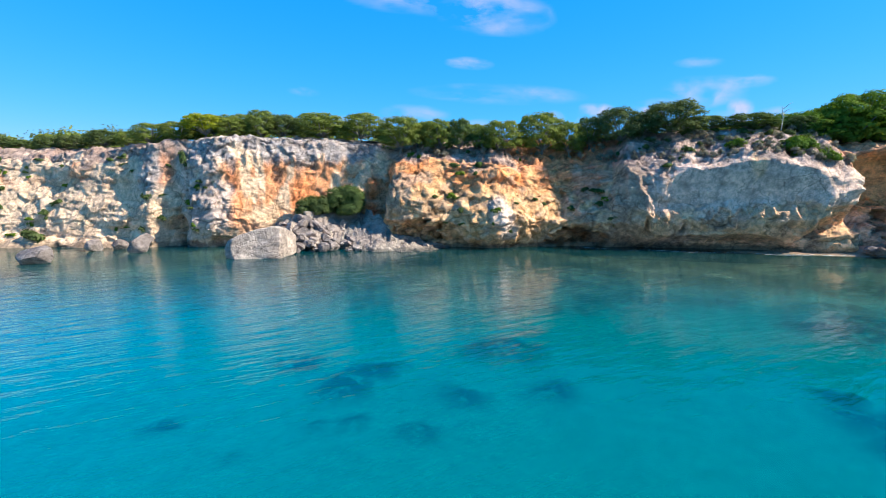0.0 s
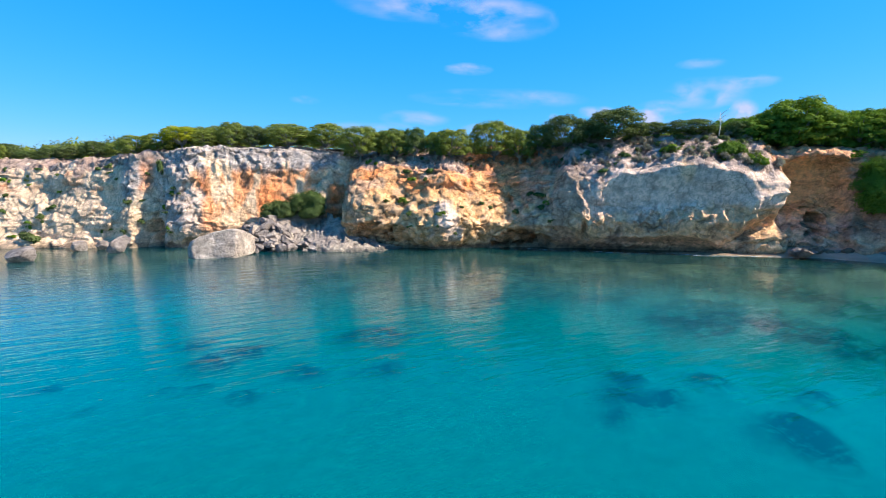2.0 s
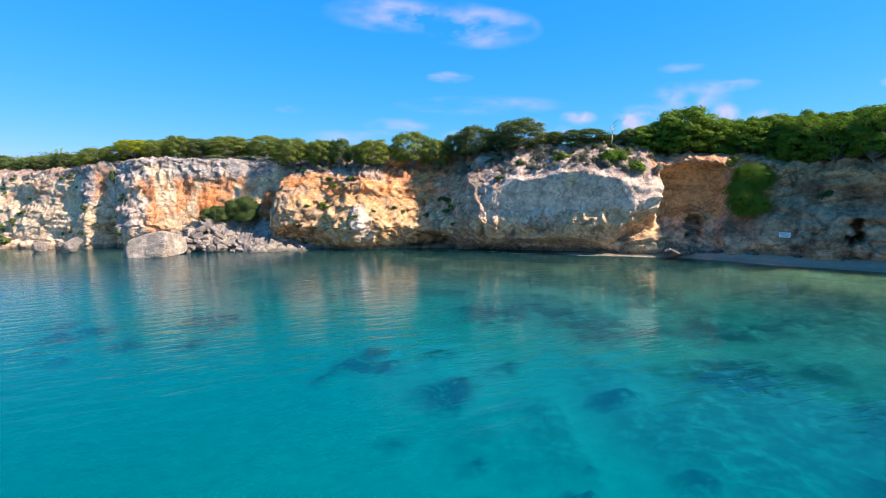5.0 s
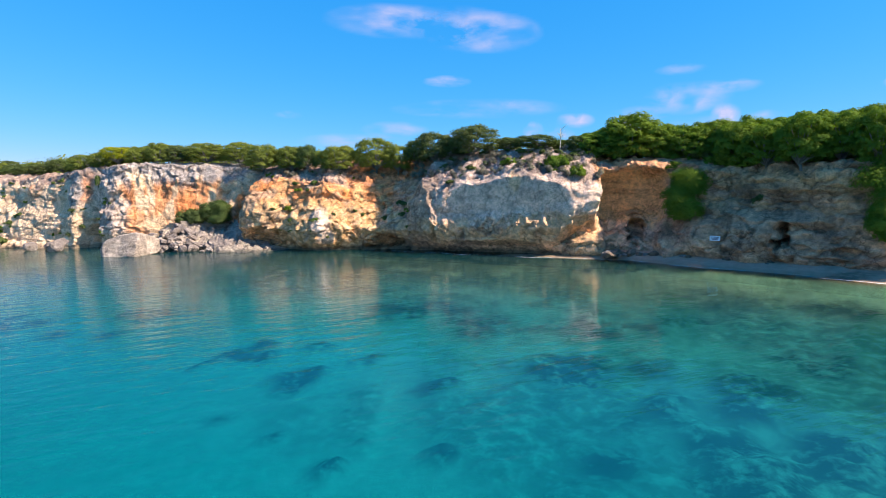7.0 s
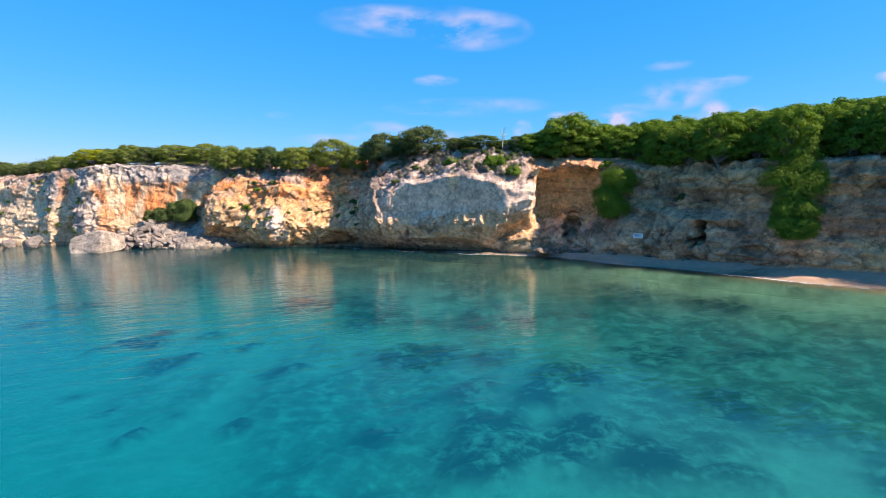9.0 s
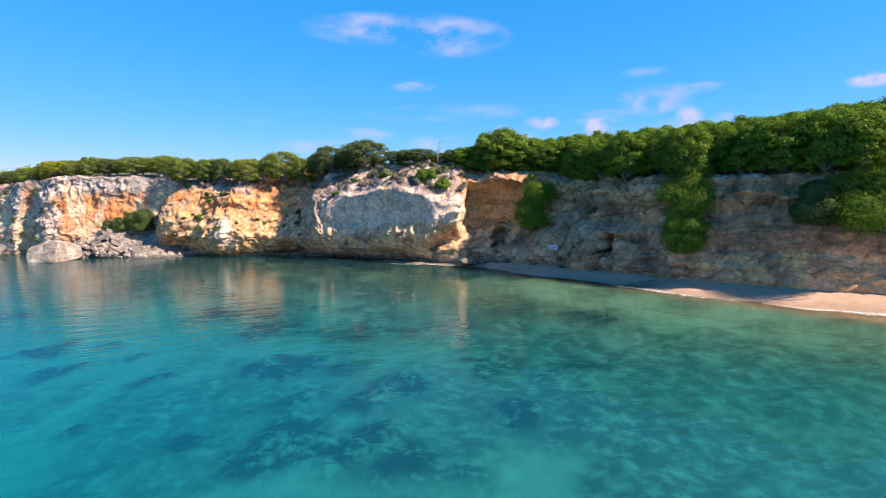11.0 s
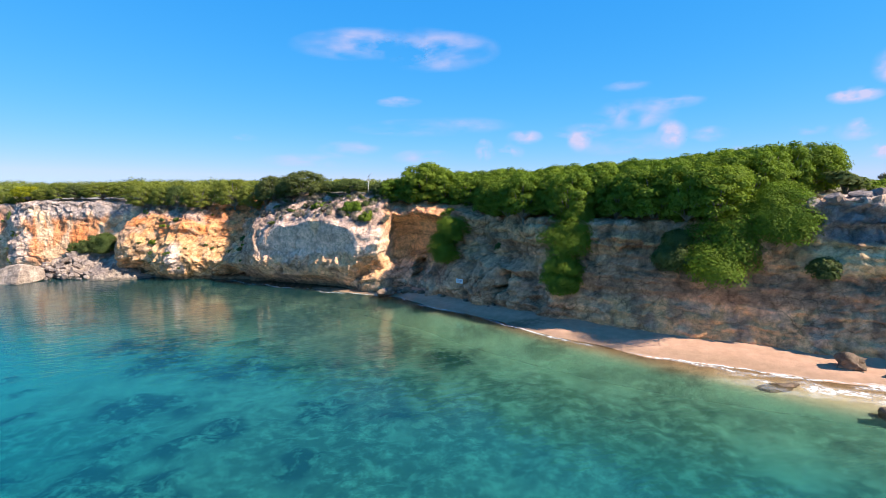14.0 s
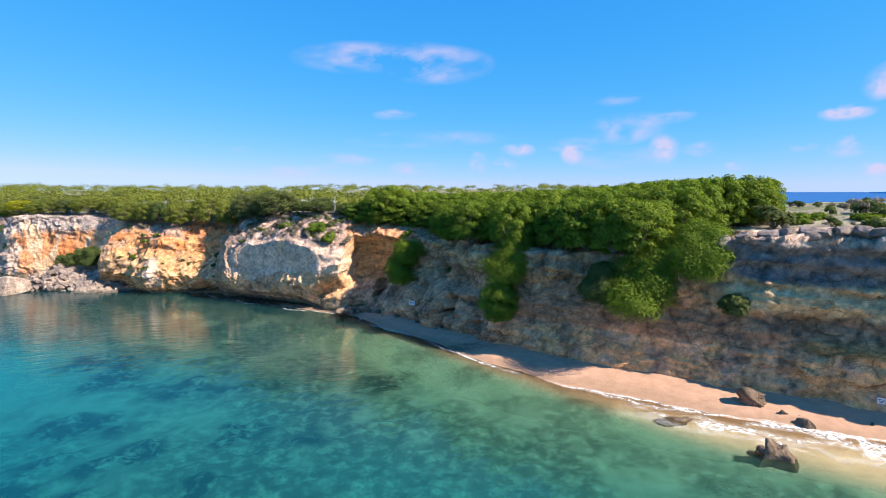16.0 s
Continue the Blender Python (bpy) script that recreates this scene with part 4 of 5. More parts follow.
rng = np.random.default_rng(7)
ROW = "round-crowned olive-green coast tree on the cliff top"
row_kinds = [make_tree(s, 4.0, 2.1, LEAF_OLIVE, 9000, 0.08, ROW, 0.12, -0.06) for s in (1, 2, 3)] + [make_tree(s, 4.0, 2.1, LEAF_DARK, 9000, 0.085, "dark green coast tree with a spreading crown on the cliff top", 0.12, -0.06) for s in (4, 6)]
yellow_kind = make_tree(5, 4.0, 2.1, LEAF_YELLOW, 6500, 0.095, "yellow-green coast tree on the cliff top", 0.14, 0.15)
WOOD = "bright green leafy tree of the dense wood"
wood_kinds = [make_tree(s, 4.0, 2.1, LEAF_FRESH, 11000, 0.088, WOOD, 0.05, -0.12) for s in (11, 12, 13, 14)]
back_kinds = [make_tree(s, 4.0, 2.1, LEAF_OLIVE if s < 17 else LEAF_DARK, 3000, 0.15, "olive-green tree standing back on the plateau", 0.08, 0.08) for s in (15, 16, 17)]
wood_back = [make_tree(s, 4.0, 2.1, LEAF_FRESH, 4500, 0.13, WOOD, 0.05, -0.05) for s in (18, 19)]
shrub_fresh = make_shrub(21, LEAF_FRESH, 700, 0.07, "fresh green bush growing on the cliff")
shrub_dark = make_shrub(22, LEAF_DARK, 700, 0.065, "dark green bush growing among rocks")
shrub_dry = make_shrub(23, LEAF_GREY, 500, 0.05, "dry grey-brown scrub at the cliff edge", name="dry_scrub")
SCRUB = (shrub_dry, shrub_dark, shrub_dry)
used = set()


def plant(kind, place, scale, group, turn=None):
    """Stands a plant of that kind at a place; the first one is the pattern itself."""
    sx, sz = scale if isinstance(scale, tuple) else (scale, scale)
    m = Matrix.Translation(place) @ Matrix.Rotation(rng.uniform(0, 6.28) if turn is None else turn, 4, "Z")
    if kind.name in used:
        ob = copy_thing(kind, m)
    else:
        used.add(kind.name)
        ob = kind
        ob.matrix_basis = m
    ob.scale = (sx, sx, sz)
    tagged(ob, group=group)
    return ob


# the row along the edge: x along the coast, metres behind the cliff's foot, height of the top, width of the crown, kind
ROW_TREES = """-43.0 11.0 11.9 3.4 d, -38.9 10.0 12.4 3.6 d, -36.2 10.0 12.5 3.6 d, -32.0 9.5 13.1 4.3 d, -28.6 8.5 12.9 3.6 o, -24.7 5.5 13.6 5.0 o, -22.0 5.0 13.7 4.2 o, -18.8 4.2 14.4 4.6 y,
    -14.8 4.8 14.0 4.0 o, -11.2 4.0 15.0 3.4 o, -9.0 4.5 14.6 4.1 d, -5.3 4.5 15.0 6.4 o, -2.3 4.8 15.1 5.6 o, 1.1 4.8 14.6 5.4 o, 6.3 5.5 14.2 4.0 o, 8.4 5.8 14.3 3.2 d,
    11.8 6.2 13.4 3.2 o, 15.0 5.5 14.1 4.9 o, 19.2 6.0 15.2 6.3 o, 21.2 5.5 14.2 4.1 o, 22.7 6.4 14.6 3.5 d, 25.0 6.0 15.5 5.9 d, 30.9 6.0 16.0 7.3 d, 28.2 6.2 14.6 4.6 d, 34.8 7.0 14.3 3.0 d,
    38.3 6.6 14.4 5.9 d, 41.8 8.4 13.8 3.6 d, 44.8 6.6 14.2 3.1 d, 50.1 6.0 16.8 8.0 f"""
KINDS = {"o": row_kinds[:3], "d": row_kinds[3:], "y": [yellow_kind], "f": wood_kinds}
for i, row in enumerate(ROW_TREES.split(",")):
    x, d, top, wide = (float(v) for v in row.split()[:4])
    at = rim_at(x, d)
    kinds = KINDS[row.split()[4]]
    plant(kinds[i % len(kinds)], at - Vector((0, 0, 0.15)), (wide / 4.2, (top - at.z + 0.15) / 4.0), "trees along the cliff top")

for x in np.arange(-21.5, 7, 2.6):
    at = rim_at(x + rng.uniform(-0.6, 0.6), 7.0 + rng.uniform(-0.5, 1.0))
    s = rng.uniform(0.62, 0.78)
    plant(row_kinds[int(rng.integers(0, 3))], at, (s * 1.25, s), "trees along the cliff top")

# trees further back on the plateau
for x in np.arange(-70, 60, 3.1):
    for d in (7, 12.5):
        if rng.random() < 0.78:
            xx, dd = x + rng.uniform(-1.6, 1.6), d + rng.uniform(-2, 2)
            at = land_at(xx, dd)
            s = rng.uniform(0.5, 0.8)
            plant(back_kinds[int(rng.integers(0, 3))], at, (s * rng.uniform(0.95, 1.4), s * rng.uniform(0.7, 0.95)), "trees on the plateau")

# the dense wood from the alcove to the cap rock, its crowns closed into one rising mass
for x in np.arange(47.5, 97, 2.2):
    for d in (-3.0, -0.9, 1.6, 4.2, 7.0, 10, 13.5, 17.5, 22):
        xx, dd = x + rng.uniform(-0.8, 0.8), d + rng.uniform(-0.8, 0.8)
        if (d < -2 and (x < 58 or x > 83)) or (d < 0 and x > 82.5):
            continue
        at = land_at(xx, max(dd, 0.05)) if dd >= 0 else cliff_at(xx, 8 + dd / 4)
        if at.x > float(np.interp(at.y, [26, 30, 34, 38, 60], [80, 83.5, 91.5, 94.5, 99])):
            continue
        top = float(np.interp(at.x, [47, 53, 58, 70, 80, 86, 92, 97], [15.4, 15.9, 15.6, 16.0, 16.6, 17.2, 17.6, 16.8])) + rng.uniform(-0.45, 0.1) - (1.0 if d < -2 else 0.5 if d < 0 else 0)
        kinds = wood_kinds if d < 12 else wood_back
        plant(kinds[int(rng.integers(0, len(kinds)))], at - Vector((0, 0, 0.3)), (rng.uniform(1.1, 1.5), (top - at.z + 0.3) / 4.0), "trees of the wood")


def woods(seed, number, near, reach, bend, count, leaf, mat, name, label):
    """Low trees that run together over the plain behind, a few clumps of sprays each."""
    g = np.random.default_rng(seed)
    clumps = []
    for i in range(number):
        at = land_at(g.uniform(-125, 72), near + reach * g.random() ** bend)
        d = (at - Vector((30, 0, 0))).length
        r = g.uniform(0.9, 2.1) * (1 + max(d - 90, 0) / 300)
        for k in range(3):
            o = Vector((g.uniform(-1, 1) * r, g.uniform(-1, 1) * r, r * g.uniform(0.5, 1.0)))
            clumps.append((at + o, (r, r, r * 0.75)))
    me = leaves(g, clumps, count, leaf)
    me.materials.append(mat)
    thing(name, me, label, "woods", kind="stuff")


woods(90, 420, 17, 60, 1.0, 70000, 0.26, LEAF_OLIVE, "plateau_woods", "olive-green thicket of low trees on the plateau")
woods(91, 160, 17, 70, 1.0, 26000, 0.26, LEAF_DARK, "dark_thicket", "darker green low trees among the plateau thicket")
woods(92, 900, 70, 520, 1.6, 60000, 0.6, LEAF_OLIVE, "far_woods", "low olive-green woods spread over the plain behind")

# low scrub on the right-hand plateau
for i in range(70):
    x, d = rng.uniform(84, 118), rng.uniform(1, 50)
    at = land_at(x, d)
    plant(SCRUB[int(rng.integers(0, 3))], at, rng.uniform(0.9, 2.6) * (0.6 if d < 8 else 1), "scrub on the plateau")


# ---- rocks ----
def make_rock(seed, size, material, name="boulder", cuts=13, level=4, rough=0.09):
    """A block with broken faces: a ball cut flat by random planes and roughened."""
    r = np.random.default_rng(seed)
    bm = bmesh.new()
    bmesh.ops.create_icosphere(bm, subdivisions=level, radius=1)
    v = np.array([q.co for q in bm.verts])
    for _ in range(cuts):
        nrm = r.normal(size=3)
        nrm /= np.linalg.norm(nrm)
        h = r.uniform(0.42, 0.78)
        over = v @ nrm - h
        v -= np.clip(over, 0, None)[:, None] * nrm * 0.97
    d = v / np.linalg.norm(v, axis=1, keepdims=True)
    v += d * (rough * fbm(v + seed, 0.7, 4, seed))[:, None]
    v *= np.array(size) * 0.5 / np.abs(v).max(0)
    for q, c in zip(bm.verts, v):
        q.co = c
    me = bpy.data.meshes.new(name)
    bm.to_mesh(me)
    bm.free()
    me.polygons.foreach_set("use_smooth", [level > 3] * len(me.polygons))
    me.materials.append(material)
    return me


def rock(seed, size, place, turn, material, label, name="boulder", group="", **kw):
    return thing(name, make_rock(seed, size, material, name, **kw), label, "rock", group, at=Matrix.Translation(place) @ Matrix.Rotation(radians(turn), 4, "Z"))


rock(37, (7.6, 4.0, 4.6), (-9.5, 48.8, 0.55), 4, WARMROCK, "large pale grey and orange boulder in the shallows", level=5)
rock(32, (3.6, 2.4, 2.0), (-28.0, 46.8, 0.45), 0, BOULDER, "low grey rock with a grassy top standing in the sea")
rock(33, (2.6, 1.8, 2.2), (-22.3, 53.3, 0.7), 20, BOULDER, "angular grey boulder at the foot of the cliff", group="fallen rocks")
rock(34, (1.9, 1.4, 1.5), (-27.2, 54.6, 0.4), 50, BOULDER, "rounded grey boulder at the foot of the cliff", group="fallen rocks")
rock(35, (1.8, 1.4, 1.6), (-25.4, 55.4, 0.5), 10, BOULDER, "rounded grey boulder at the foot of the cliff", group="fallen rocks")
rr = np.random.default_rng(40)
for i in range(170):
    x = -13.8 + 20 * rr.random()
    back = rr.random()
    y = 50.6 + 0.12 * (x + 7) + 5.6 * back
    peak = 3.4 * math.exp(-((x + 7.5) / 4.0) ** 2) + 1.5 * math.exp(-((x - 0.5) / 4.0) ** 2)
    size = rr.uniform(0.5, 1.6) * (1.15 if back > 0.3 else 0.8)
    rock(200 + i, (size * rr.uniform(1, 1.4), size, size * rr.uniform(0.7, 1.0)), (x, y, 0.1 + peak * back * 0.95), rr.uniform(0, 360), BOULDER if i % 3 else WARMROCK,
         "broken grey limestone block in a rock fall", group="rock fall", level=3)


def build_scree():
    """The apron of broken stone that the blocks lie on, against the foot of the headland and the golden block."""
    X, S = np.meshgrid(np.arange(-14, 10.2, 0.14), np.linspace(-1.2, 6.6, 60), indexing="ij")
    q = np.stack([X.ravel(), S.ravel(), 0 * X.ravel()], 1)
    peak = 3.3 * np.exp(-((X + 6.5) / 3.8) ** 2) + 2.3 * np.exp(-((X + 0.4) / 3.6) ** 2) + 0.5 * step(9.5, 6.0, X)
    reach = 4.2 + 1.4 * np.exp(-((X + 5) / 5) ** 2)
    Z = peak * (1 - np.clip(S / reach, -0.2, 1.4)) ** 1.0 - 0.25
    Z += (0.17 * facets(q, (0.8, 0.8, 0.8), 71, 0.9) + 0.10 * facets(q, (0.36, 0.36, 0.36), 72, 0.9)).reshape(X.shape) * np.clip(peak, 0.3, 1)
    Z -= 3.0 * step(-12.0, -14, X) + 2.0 * step(8.0, 10, X)
    p = on_coast(X, -S)
    me = grid_mesh("scree", np.concatenate([p, Z[..., None]], -1))
    n = fbm(q, 1.4, 4, 73)
    rgb = blend(np.tile(np.array((0.34, 0.26, 0.215)), (X.size, 1)), (0.46, 0.36, 0.28), step(-0.2, 0.5, n))
    rgb = blend(rgb, (0.13, 0.11, 0.085), step(0.45, 0.1, Z.ravel() + 0.1 * n) * 0.8)
    paint(me, "tint", rgb)
    me.materials.append(ROCK)
    thing("scree", me, "apron of broken grey and buff stone under the cliff", "scree", kind="stuff")


build_scree()
rock(51, (2.7, 2.5, 3.8), (83.2, 11.0, -0.85), 30, DARKROCK, "jagged dark rock standing in the surf", rough=0.3)
rock(52, (2.3, 1.6, 1.6), (85.2, 18.1, 0.7), -20, DARKROCK, "pitted grey-brown rock on the beach sand", rough=0.3)
rock(53, (2.6, 1.2, 0.9), (79.0, 15.3, -0.22), 5, DARKROCK, "flat dark rock awash at the water's edge", rough=0.25)
for i, (x, y, s) in enumerate(((86.6, 16.9, 0.9), (87.6, 16.4, 0.6), (89.0, 18.2, 1.0), (90.2, 18.4, 0.7), (87.3, 15.2, 1.1), (91.6, 15.6, 0.8))):
    rock(60 + i, (s * 1.4, s, s * 1.3), (x, y, 0.0), 40 * i, DARKROCK, "small brown rock at the edge of the surf", group="rocks in the surf", level=3, rough=0.28)

# ---- bushes on the cliff ----
def big_bush(seed, x, low, high, width, depth, mat, label, leaf=0.09):
    """A bush that grows out of the cliff at x, between two heights, and hangs before it."""
    g = np.random.default_rng(seed)
    way = inland(np.array([float(x)]))[0]
    side = Vector((way[1], -way[0], 0))
    def face(z):
        return on_face(x, min(z, 9.6)) * Vector((1, 1, 0)) + Vector((0, 0, z)) if z < 9.6 else cliff_at(x, 7.4) * Vector((1, 1, 0)) + Vector((0, 0, z))
    root_at = face(low + 0.35 * (high - low)) + Vector((way[0], way[1], 0)) * 0.3
    root = thing("cliff_bush", None, label, "bush", "large bushes on the cliff", at=Matrix.Translation(root_at))
    foot_, head_ = face(low + 0.2 * (high - low)), face(high - 0.2 * (high - low))
    limbs, clumps = [], []
    for i in range(int(20 + 3.2 * width)):
        t = g.random()
        r = g.uniform(0.18, 0.30) * min(width, high - low)
        z = low + r * 0.8 + t * (high - low - 1.6 * r)
        across = (width / 2 - r) * math.sin(math.pi * (0.10 + 0.78 * t)) ** 0.9 * g.uniform(-1, 1)
        c = foot_.lerp(head_, t) * Vector((1, 1, 0)) + Vector((0, 0, z)) + side * across - Vector((way[0], way[1], 0)) * (depth * g.uniform(0.1, 0.75)) - root_at
        limbs.append(([Vector((0, 0, 0)), c * 0.5 + Vector((0, 0, 0.15)), c], [0.07, 0.045, 0.015]))
        clumps.append((c, (r, r, r * 0.9)))
    area = sum(4 * q[1][0] ** 2 * 3.14 for q in clumps)
    part("stem", wood(g, limbs), BARK, root)
    part("foliage", leaves(g, clumps, int(min(area * 44 * (0.11 / leaf) ** 2, 30000)), leaf), mat, root)


GREEN = "dense bright green bush hanging from the cliff"
big_bush(300, 54.4, 3.7, 9.9, 5.4, 3.0, LEAF_FRESH, GREEN)
big_bush(301, 67.2, 5.4, 11.6, 6.0, 3.4, LEAF_FRESH, GREEN)
big_bush(302, 67.4, 2.6, 6.8, 4.6, 2.6, LEAF_FRESH, "yellow-green bush hanging low on the cliff")
big_bush(303, 78.6, 4.4, 11.5, 7.4, 4.2, LEAF_FRESH, GREEN)
big_bush(304, 82.2, 7.6, 13.4, 6.0, 3.0, LEAF_FRESH, GREEN)
big_bush(305, 75.4, 5.2, 9.4, 4.0, 2.0, LEAF_DARK, "shaded dark green bush on the cliff")
big_bush(306, 41.4, 9.2, 11.6, 3.4, 1.6, LEAF_FRESH, "fresh green bush at the cliff edge", 0.11)
big_bush(307, 44.0, 8.8, 10.4, 2.2, 1.2, LEAF_FRESH, "fresh green bush at the cliff edge", 0.11)
big_bush(308, 36.0, 10.0, 11.4, 2.4, 1.4, LEAF_FRESH, "fresh green bush at the cliff edge", 0.11)
big_bush(309, 84.8, 5.6, 7.6, 2.6, 1.2, LEAF_DARK, "small dark bush in the cliff", 0.11)
shrubs = [(59.6, 4.8, 1.6, 1.5, shrub_dark),
          (2.4, 6.6, 1.0, 1.3, shrub_fresh), (8.2, 6.0, 1.4, 1.2, shrub_dark), (10.6, 6.1, 1.6, 1.4, shrub_dark), (-20.0, 5.6, 1.6, 3.0, shrub_dark), (-18.0, 4.4, 1.3, 1.2, shrub_dark),
          (-23.4, 4.0, 2.0, 1.2, shrub_dark), (-35.2, 1.6, 2.8, 2.2, shrub_dark), (-33.8, 4.0, 2.0, 1.2, shrub_dark), (23.4, 5.0, 2.0, 1.1, shrub_dark), (29.4, 6.6, 2.0, 1.0, shrub_dark)]
for x, lev, w, h, kind in shrubs:
    plant(kind, on_face(x, cliff_at(x, lev).z, -0.15) - Vector((0, 0, 0.25)), (w, h / 0.85), "bushes on the cliff")
for x in np.arange(52.5, 84.5, 0.62):
    plant(shrub_fresh if rng.random() < 0.75 else shrub_dark, cliff_at(x, 7.9 - 0.7 * rng.random() ** 1.6) - Vector((0, 0, 0.35)), (rng.uniform(1.6, 3.6), rng.uniform(1.5, 3.0)), "bushes along the rim of the wood")
big_bush(311, -6.2, 2.8, 5.6, 5.0, 2.6, LEAF_DARK, "dark green bush above the rock fall")
big_bush(312, -2.6, 2.8, 6.6, 5.4, 3.2, LEAF_DARK, "dark green bush above the rock fall")
for i in range(230):
    x = rng.uniform(4, 47) if i % 2 else rng.uniform(24, 47)
    plant(shrub_dry if i % 5 else shrub_dark, cliff_at(x, rng.uniform(6.9, 8.0)) - Vector((0, 0, 0.1)), rng.uniform(0.5, 1.5), "scrub on the cliff edge")

# ---- cap rock along the rim ----
for i in range(11):
    x = 84.2 + 0.95 * i
    w = rr.uniform(0.8, 2.2)
    at = cliff_at(x, 7.0) + Vector((-0.2, -0.3 + rr.uniform(-0.25, 0.25), 0.05 + rr.uniform(-0.2, 0.15)))
    rock(320 + i, (w * 1.25, 1.5, rr.uniform(0.9, 1.3)), at, -24 + rr.uniform(-12, 12), BOULDER, "pale grey limestone block of the cap rock", "cap_rock", "cap rock blocks", level=3, cuts=9, rough=0.12)

# ---- foam ----
def foam_material():
    n = Nodes("foam")
    warp = n.add("TexNoise")
    n.put(warp.inputs["Vector"], n.pos())
    warp.inputs["Scale"].default_value = 1.3
    lace = n.span(n.vor(3.2, "F1", n.mix(0.5, n.pos(), warp.outputs["Color"], "ADD")), 0.1, 0.5)
    a = n.math("MULTIPLY", n.attr("edge"), n.math("MULTIPLY", lace, n.span(n.tex(2.2, 6, 0.7), 0.34, 0.62)))
    d, t, m = n.add("BsdfDiffuse"), n.add("BsdfTransparent"), n.add("MixShader")
    d.inputs[0].default_value = (0.85, 0.86, 0.86, 1)
    n.put(m.inputs[0], n.math("MINIMUM", n.math("MULTIPLY", a, 1.5), 0.8))
    n.t.links.new(t.outputs[0], m.inputs[1])
    n.t.links.new(d.outputs[0], m.inputs[2])
    return n.done(m.outputs[0])


def build_foam():
    """Thin lace of foam: a few broken swash lines, and patches round the rocks in the surf."""
    xs, outs = np.arange(22, 108, 0.13), np.arange(-0.6, 7.4, 0.13)
    X, S = np.meshgrid(xs, outs, indexing="ij")
    q = np.stack([X.ravel(), S.ravel(), 0 * X.ravel()], 1)
    line = np.stack([X.ravel(), 0 * X.ravel(), 0 * X.ravel()], 1)
    strong = np.interp(X, [22, 30, 40, 47, 54, 60, 70, 78, 84, 108], [0.1, 0.4, 0.4, 0.4, 0.35, 0.2, 0.4, 0.7, 1.0, 1.0])
    e = np.zeros(X.shape)
    for k, (off, width, force) in enumerate(((0.1, 0.10, 1.0), (0.5, 0.22, 0.5), (1.6, 0.3, 0.4), (2.9, 0.35, 0.2))):
        mid = off * (0.45 + 0.75 * strong) + 0.7 * fbm(line, 2.6, 4, 500 + k).reshape(X.shape) * (0.35 + 0.5 * strong)
        gate = step(-0.25, 0.35, fbm(line + 50.0, 3.2, 3, 520 + k).reshape(X.shape) + 0.75 * (strong - 0.55))
        e = np.maximum(e, force * (step(77, 82, X) if k > 1 else 1.0) * gate * np.exp(-((S - mid) / (width * (0.6 + 0.6 * strong))) ** 2))
    churn = step(-0.15, 0.5, fbm(q, (1.5, 1.1, 1.0), 4, 540).reshape(X.shape)) * step(78, 86, X) * step(4.6, 1.2, S) * step(-0.3, 0.3, S)
    e = np.maximum(e, 0.95 * churn)
    bw = np.interp(X, BEACH_X, BEACH_W)
    p = on_coast(X, -(bw + S))
    me = grid_mesh("foam", np.concatenate([p, np.full(X.shape + (1,), 0.05)], -1))
    me.materials.append(foam_material())
    value(me, "edge", e.ravel())
    thing("foam", me, "white lace of surf foam along the beach", "foam", kind="stuff").visible_shadow = False


build_foam()

plant(shrub_dark, (92.0, 31.0, 12.4), (4.6, 3.4), "scrub on the plateau")
for x, y, w in ((95.5, 34, 3.2), (98.5, 36, 2.6), (101, 33, 3.0), (88.5, 33, 3.0), (104.5, 37, 3.4)):
    plant(shrub_fresh, (x, y, 12.4), (w, 2.0), "scrub on the plateau")
big_bush(310, 92.5, 11.6, 13.6, 3.2, 1.5, LEAF_DARK, "dark olive bush on the plateau edge", 0.1)
for i in range(90):
    x, d = rng.uniform(83, 112), rng.uniform(-3.5, 14)
    at = land_at(x, d) if d > 0 else cliff_at(x, 8 + d / 4)
    plant(shrub_dry, at - Vector((0, 0, 0.05)), (rng.uniform(0.5, 1.3), rng.uniform(0.4, 0.9)), "dry grass tufts on the plateau")


# ---- dead tree ----
def dead_tree(place, height, seed):
    g = np.random.default_rng(seed)
    root = thing("dead_tree", None, "bare bleached dead tree on the cliff slope", "tree", at=Matrix.Translation(place))
    limbs = [([Vector((0, 0, -0.3)), Vector((0.1, 0, height * 0.5)), Vector((0.05, 0.1, height))], [0.09, 0.065, 0.02])]
    for i in range(9):
        w, z = g.uniform(0, 6.28), height * g.uniform(0.35, 0.9)
        a = Vector((0.08, 0.02, z))
        b = a + Vector((math.cos(w), math.sin(w), g.uniform(0.3, 0.9))) * height * g.uniform(0.15, 0.32)
        limbs.append(([a, a.lerp(b, 0.5) + Vector((0, 0, 0.08)), b], [0.035, 0.025, 0.008]))
    part("trunk", wood(g, limbs), PALEWOOD, root)


n_ = Nodes("bleached_wood")
PALEWOOD = n_.done(n_.principled(n_.mix(n_.tex(7.0, 4), (0.42, 0.38, 0.33), (0.62, 0.58, 0.52)), 0.85))
dead_tree(land_at(41.5, 0.4), 2.6, 701)
dead_tree(land_at(45.5, 1.5), 2.2, 702)

